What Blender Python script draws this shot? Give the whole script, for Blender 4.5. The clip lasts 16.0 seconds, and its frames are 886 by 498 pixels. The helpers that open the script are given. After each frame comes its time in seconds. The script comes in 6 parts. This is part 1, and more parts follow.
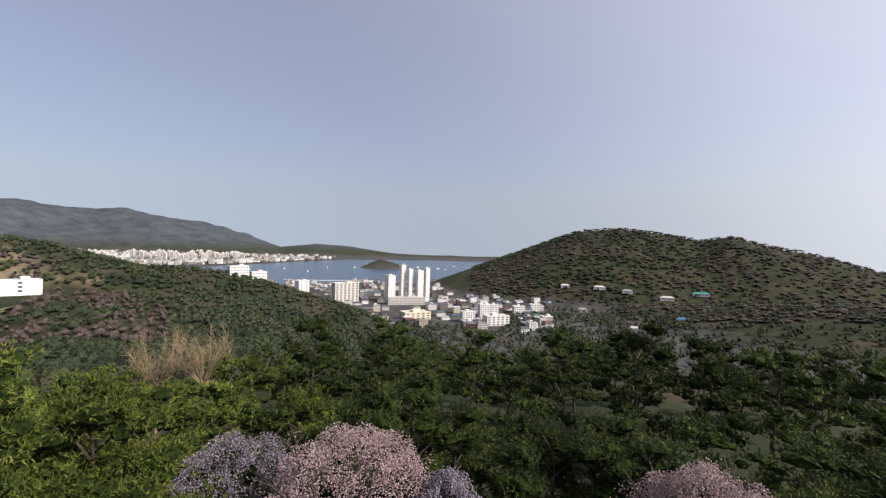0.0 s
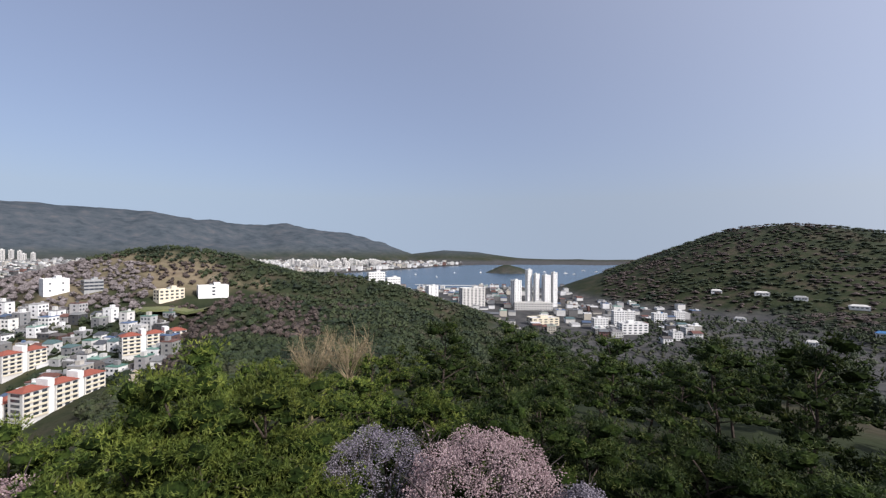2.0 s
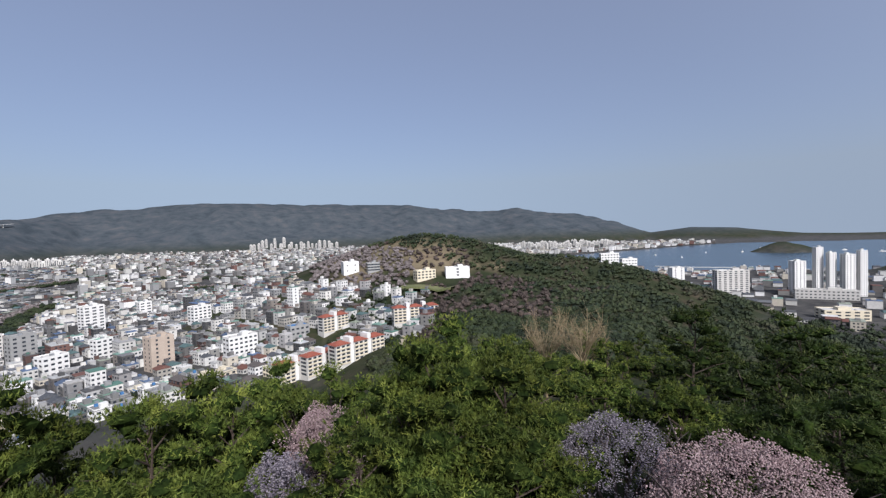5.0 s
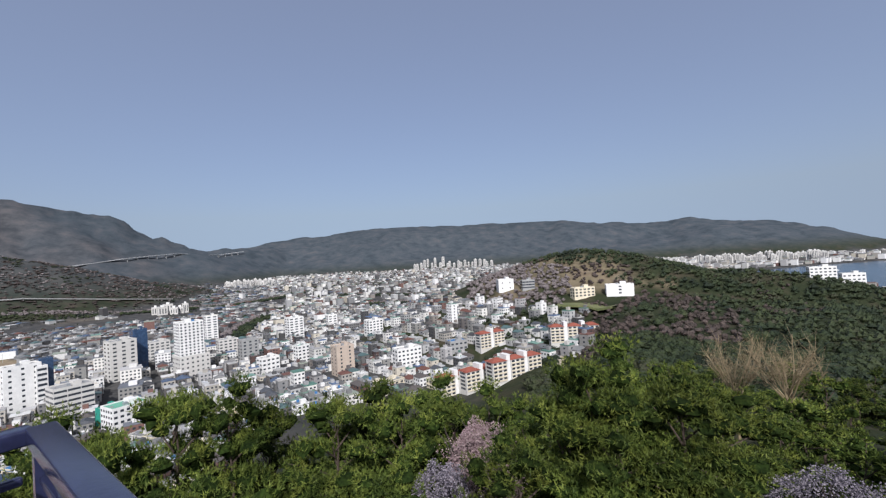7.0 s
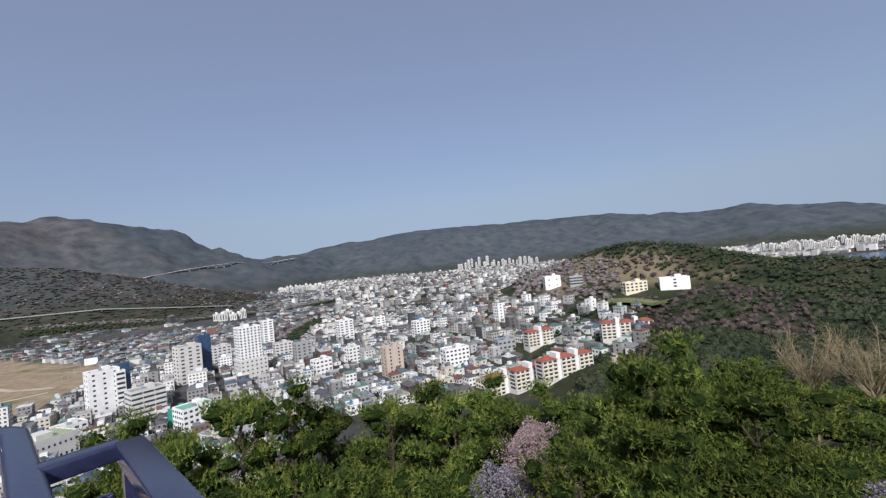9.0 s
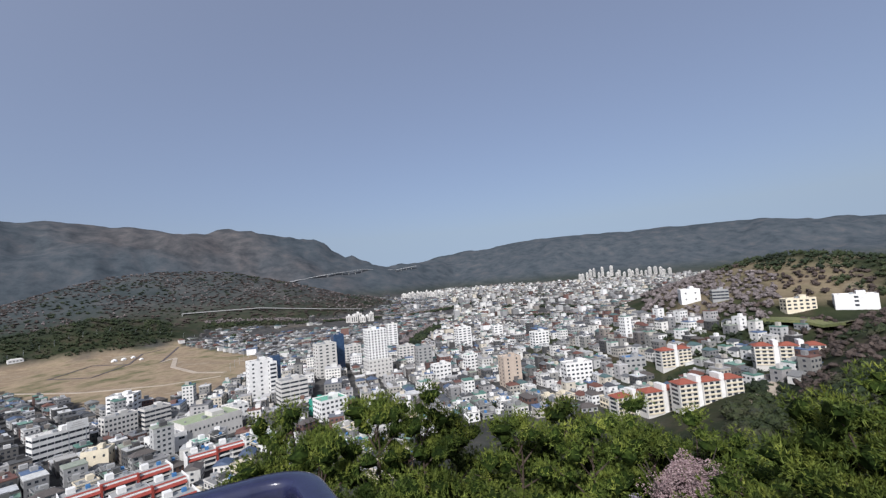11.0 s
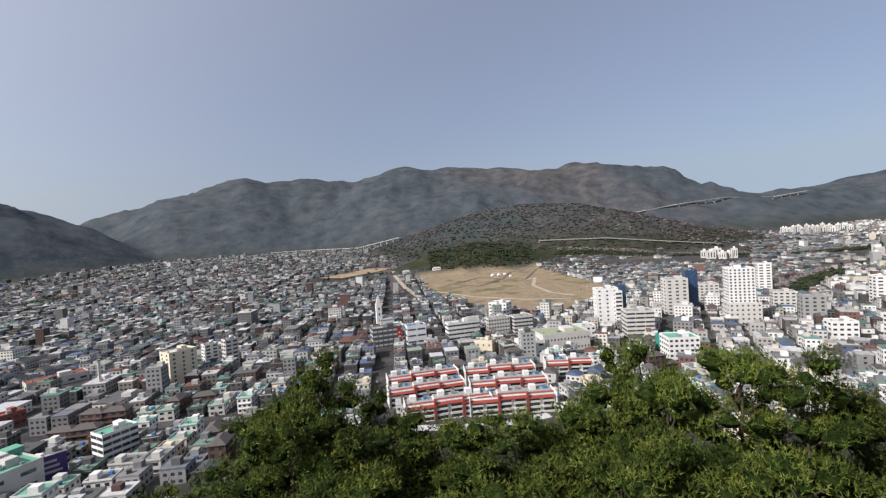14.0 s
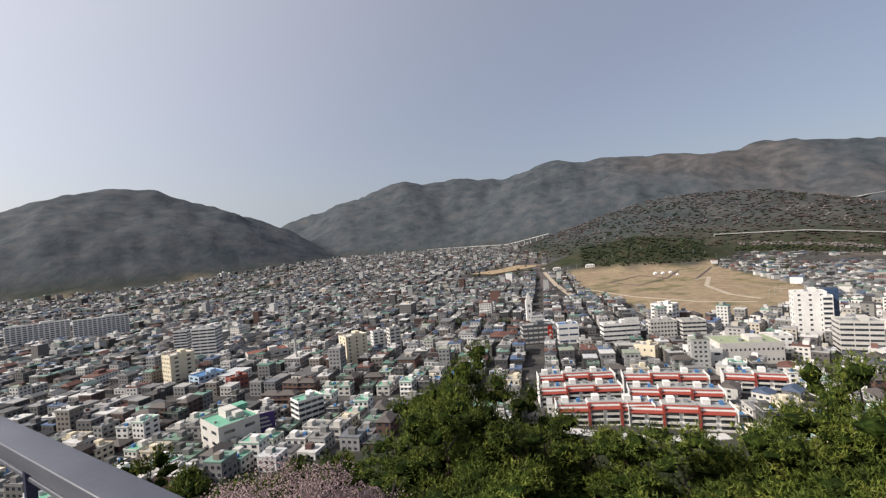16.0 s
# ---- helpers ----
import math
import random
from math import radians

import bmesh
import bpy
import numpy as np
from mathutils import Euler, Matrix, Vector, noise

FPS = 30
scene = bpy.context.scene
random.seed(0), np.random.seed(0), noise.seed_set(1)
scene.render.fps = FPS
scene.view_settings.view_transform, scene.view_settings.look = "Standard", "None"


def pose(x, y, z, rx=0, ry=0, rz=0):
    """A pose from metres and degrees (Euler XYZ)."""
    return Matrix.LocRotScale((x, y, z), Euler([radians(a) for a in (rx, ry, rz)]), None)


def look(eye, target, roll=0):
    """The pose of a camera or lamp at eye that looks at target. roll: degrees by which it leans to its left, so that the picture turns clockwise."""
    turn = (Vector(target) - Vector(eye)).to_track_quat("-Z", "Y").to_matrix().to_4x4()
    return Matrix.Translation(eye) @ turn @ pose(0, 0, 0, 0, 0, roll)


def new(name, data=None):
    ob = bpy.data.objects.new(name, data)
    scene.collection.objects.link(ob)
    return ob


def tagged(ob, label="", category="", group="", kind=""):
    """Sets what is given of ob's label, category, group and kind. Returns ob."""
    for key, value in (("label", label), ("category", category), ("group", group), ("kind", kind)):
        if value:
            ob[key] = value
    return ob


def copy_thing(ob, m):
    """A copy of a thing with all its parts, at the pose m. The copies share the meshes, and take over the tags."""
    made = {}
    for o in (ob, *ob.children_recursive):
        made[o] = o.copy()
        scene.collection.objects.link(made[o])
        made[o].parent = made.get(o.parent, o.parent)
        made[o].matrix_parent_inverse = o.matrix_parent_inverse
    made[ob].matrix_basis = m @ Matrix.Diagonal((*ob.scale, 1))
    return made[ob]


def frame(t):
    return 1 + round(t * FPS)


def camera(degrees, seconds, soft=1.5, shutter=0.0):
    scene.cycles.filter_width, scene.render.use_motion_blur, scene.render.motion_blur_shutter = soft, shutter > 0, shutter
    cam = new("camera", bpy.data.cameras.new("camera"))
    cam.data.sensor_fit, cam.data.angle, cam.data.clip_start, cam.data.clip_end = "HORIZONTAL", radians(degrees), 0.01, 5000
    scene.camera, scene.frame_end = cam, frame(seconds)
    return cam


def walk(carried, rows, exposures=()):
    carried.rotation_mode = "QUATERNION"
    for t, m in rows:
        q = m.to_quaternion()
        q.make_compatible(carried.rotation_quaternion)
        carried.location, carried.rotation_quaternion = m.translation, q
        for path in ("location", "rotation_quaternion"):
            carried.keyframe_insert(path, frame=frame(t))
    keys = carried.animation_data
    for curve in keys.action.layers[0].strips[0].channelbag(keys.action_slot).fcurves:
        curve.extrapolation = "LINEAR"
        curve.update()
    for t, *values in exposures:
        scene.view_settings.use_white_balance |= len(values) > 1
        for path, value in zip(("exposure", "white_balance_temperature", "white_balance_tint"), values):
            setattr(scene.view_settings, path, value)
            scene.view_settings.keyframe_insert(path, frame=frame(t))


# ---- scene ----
EYE = 118.0
cam = camera(91.01, 16.0, 1.3)
PATH = [
    (0, pose(0, 0, EYE, 89.60, -1.80, 0.01)),
    (0.5, pose(0, 0, EYE, 89.03, -1.12, 4.11)),
    (1, pose(0, 0, EYE, 89.16, -0.59, 8.82)),
    (1.5, pose(0, 0, EYE, 89.76, -0.09, 14.44)),
    (2, pose(0, 0, EYE, 89.94, -0.38, 16.36)),
    (2.5, pose(0, 0, EYE, 90.02, -0.49, 17.16)),
    (3, pose(0, 0, EYE, 90.02, 0.91, 24.86)),
    (5.5, pose(0, 0, EYE, 88.93, 2.21, 51.28)),
    (6, pose(0, 0, EYE, 90.90, 2.56, 57.54)),
    (6.5, pose(0, 0, EYE, 91.11, 2.43, 60.69)),
    (7, pose(0, 0, EYE, 91.23, 3.53, 65.96)),
    (7.5, pose(0, 0, EYE, 90.77, 4.70, 67.73)),
    (8, pose(0, 0, EYE, 90.76, 5.56, 67.57)),
    (10.5, pose(-0.79, -0.57, EYE, 93.71, 5.00, 82.78)),
    (11, pose(-0.93, -0.79, EYE + 0.1, 94.23, 4.75, 87.12)),
    (11.5, pose(-1.1, -0.9, EYE + 0.34, 94.63, 3.39, 96.57)),
    (12, pose(-1.2, -0.95, EYE + 0.47, 93.71, 2.67, 102.99)),
    (12.5, pose(-1.2, -0.95, EYE + 0.47, 92.57, 3.26, 106.13)),
    (13, pose(-1.2, -0.95, EYE + 0.47, 90.08, 3.48, 112.42)),
    (13.5, pose(-1.2, -0.95, EYE + 0.47, 88.73, 3.53, 121.56)),
    (14, pose(-1.2, -0.95, EYE + 0.47, 88.45, 3.73, 130.39)),
    (14.5, pose(-1.2, -0.95, EYE + 0.47, 88.88, 4.24, 135.98)),
    (15, pose(-1.2, -0.95, EYE + 0.47, 89.18, 4.44, 142.20)),
    (15.5, pose(-1.2, -0.95, EYE + 0.47, 89.48, 4.61, 147.04)),
    (16, pose(-1.2, -0.95, EYE + 0.47, 89.40, 4.46, 149.92)),
]
walk(cam, PATH, [(0, 0.3, 6800, 16), (1.5, 0.22, 6400, 15), (3, 0.16, 6080, 15), (5.5, 0.0, 6080, 14), (12, -0.03, 6120, 13), (14.5, 0.12, 6650, 13), (16, 0.14, 6950, 13)])

# ---- light ----
SUN_AZ, SUN_EL = 252.0, 38.0


def heading(az):
    """The unit vector on the ground that lies az degrees to the left of +y."""
    return Vector((-math.sin(radians(az)), math.cos(radians(az)), 0))


def at(az, r, z=0.0):
    v = heading(az) * r
    return Vector((v.x, v.y, z))


world = bpy.data.worlds.new("sky")
scene.world = world
world.use_nodes = True
wn = world.node_tree.nodes
sky = wn.new("ShaderNodeTexSky")
sky.sky_type = "NISHITA"
sky.sun_disc = False
sky.sun_elevation = radians(SUN_EL)
sky.sun_rotation = radians(360 - SUN_AZ)
sky.air_density, sky.dust_density, sky.ozone_density = 1.0, 2.6, 3.0
wn["Background"].inputs["Strength"].default_value = 0.14
coord = wn.new("ShaderNodeTexCoord")
lift = wn.new("ShaderNodeVectorMath")
lift.operation = "MAXIMUM"
lift.inputs[1].default_value = (-1, -1, 0.11)
world.node_tree.links.new(coord.outputs["Generated"], lift.inputs[0])
world.node_tree.links.new(lift.outputs[0], sky.inputs[0])
veil = wn.new("ShaderNodeMix")          # thin even haze over the clear sky
veil.data_type = "RGBA"
veil.inputs[0].default_value = 0.5
glow = wn.new("ShaderNodeMix")          # the haze brightens towards the sun
glow.data_type = "RGBA"
glow.inputs[6].default_value, glow.inputs[7].default_value = (2.35, 2.48, 2.98, 1), (9.2, 9.1, 9.0, 1)
aim = wn.new("ShaderNodeVectorMath")
aim.operation = "DOT_PRODUCT"
aim.inputs[1].default_value = (*(heading(SUN_AZ) * math.cos(radians(SUN_EL))).xy, math.sin(radians(SUN_EL)))
span = wn.new("ShaderNodeMapRange")
span.inputs["From Min"].default_value = -0.3
bend = wn.new("ShaderNodeMath")
bend.operation = "POWER"
bend.inputs[1].default_value = 2.0
world.node_tree.links.new(coord.outputs["Generated"], aim.inputs[0])
world.node_tree.links.new(aim.outputs["Value"], span.inputs["Value"])
world.node_tree.links.new(span.outputs[0], bend.inputs[0])
world.node_tree.links.new(bend.outputs[0], glow.inputs[0])
world.node_tree.links.new(glow.outputs[2], veil.inputs[7])
world.node_tree.links.new(sky.outputs[0], veil.inputs[6])
world.node_tree.links.new(veil.outputs[2], wn["Background"].inputs[0])

sun = new("sun", bpy.data.lights.new("sun", "SUN"))
sun.data.energy, sun.data.angle, sun.data.color = 5.0, radians(0.6), (1.0, 0.965, 0.91)
toward = heading(SUN_AZ) * math.cos(radians(SUN_EL)) + Vector((0, 0, math.sin(radians(SUN_EL))))
sun.matrix_world = look(toward * 300, (0, 0, 0))
scene.view_settings.exposure = 0.0


# ---- materials ----
def ramp_node(nt, stops, constant=False):
    node = nt.nodes.new("ShaderNodeValToRGB")
    cr = node.color_ramp
    cr.interpolation = "CONSTANT" if constant else "LINEAR"
    while len(cr.elements) < len(stops):
        cr.elements.new(0.5)
    for e, (p, c) in zip(cr.elements, stops):
        e.position, e.color = p, (*c, 1)
    return node


def spread(colours):
    n = len(colours)
    return [(i / n, c) for i, c in enumerate(colours)]


ALBEDO_SCALE = 0.84          # lowers all base colours evenly, so shade comes out deeper under the strong sun


def surface(name, colours, rough=0.8, metal=0.0, by="noise", scale=1.0, grain=0.15, grain_scale=8.0, bump=0.0,
            bump_scale=20.0, spec=0.3, trans=0.0, each=0.0):
    """A procedural surface. by: 'noise' blends the colours in patches of 1/scale m, 'island' and 'object' pick one each."""
    colours = [tuple(v * ALBEDO_SCALE for v in c) for c in colours]
    m = bpy.data.materials.new(name)
    m.use_nodes = True
    nt = m.node_tree
    b = nt.nodes["Principled BSDF"]
    b.inputs["Roughness"].default_value = rough
    b.inputs["Metallic"].default_value = metal
    b.inputs["Specular IOR Level"].default_value = spec
    geo = nt.nodes.new("ShaderNodeNewGeometry")
    if by == "noise":
        n1 = nt.nodes.new("ShaderNodeTexNoise")
        n1.inputs["Scale"].default_value = scale
        n1.inputs["Detail"].default_value = 6
        nt.links.new(geo.outputs["Position"], n1.inputs["Vector"])
        k = len(colours)
        rp = ramp_node(nt, [(0.3 + 0.4 * i / max(1, k - 1), c) for i, c in enumerate(colours)])
        nt.links.new(n1.outputs["Fac"], rp.inputs[0])
    else:
        rp = ramp_node(nt, spread(colours), True)
        if by == "island":
            nt.links.new(geo.outputs["Random Per Island"], rp.inputs[0])
        else:
            info = nt.nodes.new("ShaderNodeObjectInfo")
            nt.links.new(info.outputs["Random"], rp.inputs[0])
    n2 = nt.nodes.new("ShaderNodeTexNoise")
    n2.inputs["Scale"].default_value = grain_scale
    n2.inputs["Detail"].default_value = 5
    nt.links.new(geo.outputs["Position"], n2.inputs["Vector"])
    hsv = nt.nodes.new("ShaderNodeHueSaturation")
    mr = nt.nodes.new("ShaderNodeMapRange")
    mr.inputs["From Min"].default_value, mr.inputs["From Max"].default_value = 0.25, 0.75
    mr.inputs["To Min"].default_value, mr.inputs["To Max"].default_value = 1 - grain, 1 + grain
    nt.links.new(n2.outputs["Fac"], mr.inputs["Value"])
    value = mr.outputs[0]
    if each:
        own = nt.nodes.new("ShaderNodeObjectInfo")
        em = nt.nodes.new("ShaderNodeMapRange")
        em.inputs["To Min"].default_value, em.inputs["To Max"].default_value = 1 - each, 1 + each
        nt.links.new(own.outputs["Random"], em.inputs["Value"])
        mul = nt.nodes.new("ShaderNodeMath")
        mul.operation = "MULTIPLY"
        nt.links.new(value, mul.inputs[0])
        nt.links.new(em.outputs[0], mul.inputs[1])
        value = mul.outputs[0]
    nt.links.new(value, hsv.inputs["Value"])
    nt.links.new(rp.outputs[0], hsv.inputs["Color"])
    nt.links.new(hsv.outputs[0], b.inputs["Base Color"])
    if bump:
        n3 = nt.nodes.new("ShaderNodeTexNoise")
        n3.inputs["Scale"].default_value = bump_scale
        n3.inputs["Detail"].default_value = 4
        nt.links.new(geo.outputs["Position"], n3.inputs["Vector"])
        bp = nt.nodes.new("ShaderNodeBump")
        bp.inputs["Strength"].default_value = 1.0
        bp.inputs["Distance"].default_value = bump
        nt.links.new(n3.outputs["Fac"], bp.inputs["Height"])
        nt.links.new(bp.outputs[0], b.inputs["Normal"])
    if trans:
        tr = nt.nodes.new("ShaderNodeBsdfTranslucent")
        mx = nt.nodes.new("ShaderNodeMixShader")
        mx.inputs[0].default_value = trans
        nt.links.new(hsv.outputs[0], tr.inputs["Color"])
        nt.links.new(b.outputs[0], mx.inputs[1])
        nt.links.new(tr.outputs[0], mx.inputs[2])
        nt.links.new(mx.outputs[0], nt.nodes["Material Output"].inputs["Surface"])
    return m


WALLS = [(0.70, 0.69, 0.66), (0.52, 0.51, 0.48), (0.30, 0.29, 0.285), (0.76, 0.75, 0.73), (0.17, 0.165, 0.16), (0.55, 0.50, 0.41), (0.62, 0.61, 0.58), (0.40, 0.39, 0.38),
         (0.17, 0.095, 0.08), (0.36, 0.34, 0.30), (0.66, 0.64, 0.60), (0.76, 0.75, 0.73), (0.24, 0.235, 0.22), (0.74, 0.72, 0.67), (0.12, 0.11, 0.105), (0.44, 0.41, 0.36)]
# dull plaster tones; shade on walls away from the sun is mixed in
DULL_SHADED_WALLS = [(0.42, 0.42, 0.41), (0.22, 0.22, 0.22), (0.13, 0.13, 0.13), (0.62, 0.61, 0.59), (0.085, 0.085, 0.085), (0.24, 0.215, 0.19), (0.28, 0.28, 0.28), (0.075, 0.073, 0.072),
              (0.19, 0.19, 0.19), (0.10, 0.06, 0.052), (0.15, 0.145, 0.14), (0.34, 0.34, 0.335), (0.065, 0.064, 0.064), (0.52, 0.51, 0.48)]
ROOFS = [(0.26, 0.26, 0.255), (0.11, 0.11, 0.11), (0.42, 0.42, 0.41), (0.10, 0.20, 0.16), (0.17, 0.17, 0.175), (0.56, 0.56, 0.54), (0.15, 0.16, 0.18), (0.15, 0.075, 0.06), (0.34, 0.335, 0.33),
         (0.17, 0.29, 0.24), (0.085, 0.085, 0.085), (0.38, 0.37, 0.35), (0.10, 0.15, 0.25), (0.62, 0.61, 0.59), (0.22, 0.215, 0.21), (0.28, 0.31, 0.25), (0.48, 0.47, 0.46), (0.50, 0.51, 0.52)]
TILES = [(0.14, 0.065, 0.05), (0.075, 0.08, 0.09), (0.13, 0.135, 0.14), (0.07, 0.10, 0.16), (0.10, 0.088, 0.082), (0.19, 0.19, 0.185), (0.055, 0.055, 0.058), (0.08, 0.13, 0.13)]
M_WALLS = surface("house_plaster", WALLS, by="island", grain=0.14, grain_scale=0.6, bump=0.02, bump_scale=3)
M_DULL_SHADED = surface("dull_shaded_house_plaster", DULL_SHADED_WALLS, by="island", grain=0.18, grain_scale=0.6, bump=0.02, bump_scale=3)
M_MIXED = surface("mixed_house_plaster", WALLS + DULL_SHADED_WALLS, by="island", grain=0.16, grain_scale=0.6, bump=0.02, bump_scale=3)
M_ROOFS = surface("roof_coating", ROOFS, by="island", grain=0.25, grain_scale=0.5, rough=0.75)
M_TILES = surface("roof_tiles", TILES, by="island", grain=0.2, grain_scale=1.2, rough=0.7)
M_GLASS = surface("dark_window_glass", [(0.03, 0.035, 0.045), (0.05, 0.06, 0.075)], rough=0.15, grain=0.3, grain_scale=0.4, spec=0.6)
M_GLASS_BLUE = surface("blue_window_glass", [(0.03, 0.06, 0.12), (0.05, 0.09, 0.17)], rough=0.12, grain=0.3, grain_scale=0.4, spec=0.7)


def paint(name, c, **k):
    dark = tuple(v * 0.86 for v in c)
    return surface(name, [c, dark], scale=0.25, grain=k.pop("grain", 0.08), grain_scale=1.3, bump=0.01, bump_scale=4, **k)


M_WHITE = paint("white_paint", (0.82, 0.81, 0.78))
M_OFFWHITE = paint("offwhite_paint", (0.62, 0.60, 0.56))
M_CREAM = paint("cream_paint", (0.74, 0.66, 0.50))
M_TAN = paint("tan_stone", (0.52, 0.43, 0.35))
M_GREY = paint("grey_concrete", (0.34, 0.34, 0.33))
M_DGREY = paint("dark_cladding", (0.10, 0.11, 0.12))
M_PINKWALL = paint("pale_pink_plaster", (0.78, 0.60, 0.54))
M_REDROOF = paint("dull_red_roof", (0.31, 0.060, 0.044))
M_BRICKROOF = paint("brick_red_roof", (0.29, 0.088, 0.058))
M_REDPANEL = paint("red_panel", (0.45, 0.035, 0.02))
M_GREENROOF = paint("green_roof_coating", (0.16, 0.42, 0.30))
M_OLIVEROOF = paint("olive_roof_coating", (0.33, 0.38, 0.24))
M_BLUEROOF = paint("blue_metal_roof", (0.07, 0.20, 0.42))
M_YELLOW = paint("yellow_paint", (0.72, 0.58, 0.16))
M_TEAL = paint("teal_netting", (0.03, 0.30, 0.22))
M_STEEL = paint("galvanised_steel", (0.5, 0.52, 0.54), metal=0.6, rough=0.4)
M_ASPHALT = surface("asphalt", [(0.06, 0.06, 0.062), (0.09, 0.09, 0.088)], scale=0.08, grain=0.2, grain_scale=2.0, rough=0.9)
M_DIRT = surface("bare_earth", [(0.30, 0.21, 0.13), (0.36, 0.27, 0.17), (0.26, 0.20, 0.11)], scale=0.012, grain=0.25, grain_scale=0.15)
M_BARK = surface("pine_bark", [(0.05, 0.037, 0.029), (0.095, 0.070, 0.054)], scale=3, grain=0.3, grain_scale=12, bump=0.03, bump_scale=14)
M_CHERRYBARK = surface("cherry_bark", [(0.045, 0.035, 0.032), (0.08, 0.065, 0.06)], scale=3, grain=0.3, grain_scale=12)
M_TWIG = surface("bare_twigs", [(0.20, 0.15, 0.085), (0.32, 0.25, 0.15)], scale=1, grain=0.25, grain_scale=5)
M_NEEDLE = surface("pine_needles", [(0.024, 0.041, 0.010), (0.086, 0.116, 0.022), (0.185, 0.208, 0.040)], scale=0.9, grain=0.35, grain_scale=3.5, rough=0.6, spec=0.12, trans=0.12, each=0.32)
# deeper green copy of the needles, darkened to stand for backlit crowns
M_NEEDLE_BACKLIT = surface("backlit_pine_needles", [(0.012, 0.022, 0.009), (0.038, 0.057, 0.016), (0.105, 0.124, 0.032)], scale=0.75, grain=0.35, grain_scale=3.5, rough=0.6, spec=0.12, trans=0.15, each=0.32)
# near-black green: the shade inside the crowns, put into the colour
M_INNER_SHADE = surface("inner_needle_shade", [(0.008, 0.015, 0.004), (0.017, 0.029, 0.006), (0.027, 0.040, 0.008)], scale=1.6, grain=0.6, grain_scale=7.0, rough=0.9, spec=0.05, each=0.3)
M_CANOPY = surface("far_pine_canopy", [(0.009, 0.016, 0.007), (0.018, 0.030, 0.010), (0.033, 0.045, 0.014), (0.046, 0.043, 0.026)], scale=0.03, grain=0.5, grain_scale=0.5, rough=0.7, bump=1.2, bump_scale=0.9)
M_BARECANOPY = surface("bare_tree_crowns", [(0.038, 0.030, 0.026), (0.066, 0.050, 0.043), (0.105, 0.080, 0.068)], scale=0.1, grain=0.4, grain_scale=0.9, rough=0.9, bump=0.8, bump_scale=1.1)
M_BLOSSOM = surface("cherry_blossom", [(0.31, 0.215, 0.22), (0.39, 0.285, 0.285), (0.46, 0.35, 0.345), (0.23, 0.15, 0.155)], by="island", grain=0.25, grain_scale=2, rough=0.7, trans=0.25)
# violet-grey copy of the blossom; tree shade is put into its colour
M_BLOSSOM_SHADED = surface("shaded_cherry_blossom", [(0.09, 0.08, 0.10), (0.17, 0.15, 0.18), (0.29, 0.26, 0.29)], by="island", grain=0.3, grain_scale=1.5, rough=0.8, trans=0.15)
M_GROVE = surface("far_blossom_crowns", [(0.10, 0.082, 0.078), (0.17, 0.145, 0.14), (0.25, 0.215, 0.21)], scale=0.15, grain=0.35, grain_scale=0.8, rough=0.8, bump=0.8, bump_scale=1.0)
M_RAIL = surface("navy_rail_paint", [(0.018, 0.021, 0.058), (0.026, 0.030, 0.072)], scale=2, grain=0.2, grain_scale=30, rough=0.2, spec=0.6, bump=0.0006, bump_scale=60)


# ---- land ----
def lattice(ix, iy, k):
    v = np.sin(ix * 127.1 + iy * 311.7 + k * 74.7) * 43758.5453
    return v - np.floor(v)


def fbm(x, y, size, octaves=4, k=0.0):
    """Smooth value noise between -1 and 1, with patches of that size in metres."""
    out, amp, tot = 0.0, 1.0, 0.0
    for o in range(octaves):
        u, v = x / size, y / size
        iu, iv = np.floor(u), np.floor(v)
        a, b = u - iu, v - iv
        a, b = a * a * (3 - 2 * a), b * b * (3 - 2 * b)
        n = (lattice(iu, iv, k) * (1 - a) + lattice(iu + 1, iv, k) * a) * (1 - b) + (lattice(iu, iv + 1, k) * (1 - a) + lattice(iu + 1, iv + 1, k) * a) * b
        out, tot, amp, size, k = out + amp * (2 * n - 1), tot + amp, amp * 0.5, size * 0.47, k + 9.1
    return out / tot


def smooth(a, b, v):
    t = np.clip((v - a) / (b - a), 0, 1)
    return t * t * (3 - 2 * t)


def polar(x, y):
    r = np.hypot(x, y)
    az = np.degrees(np.arctan2(-x, y))
    return r, np.where(az < -100, az + 360, az)


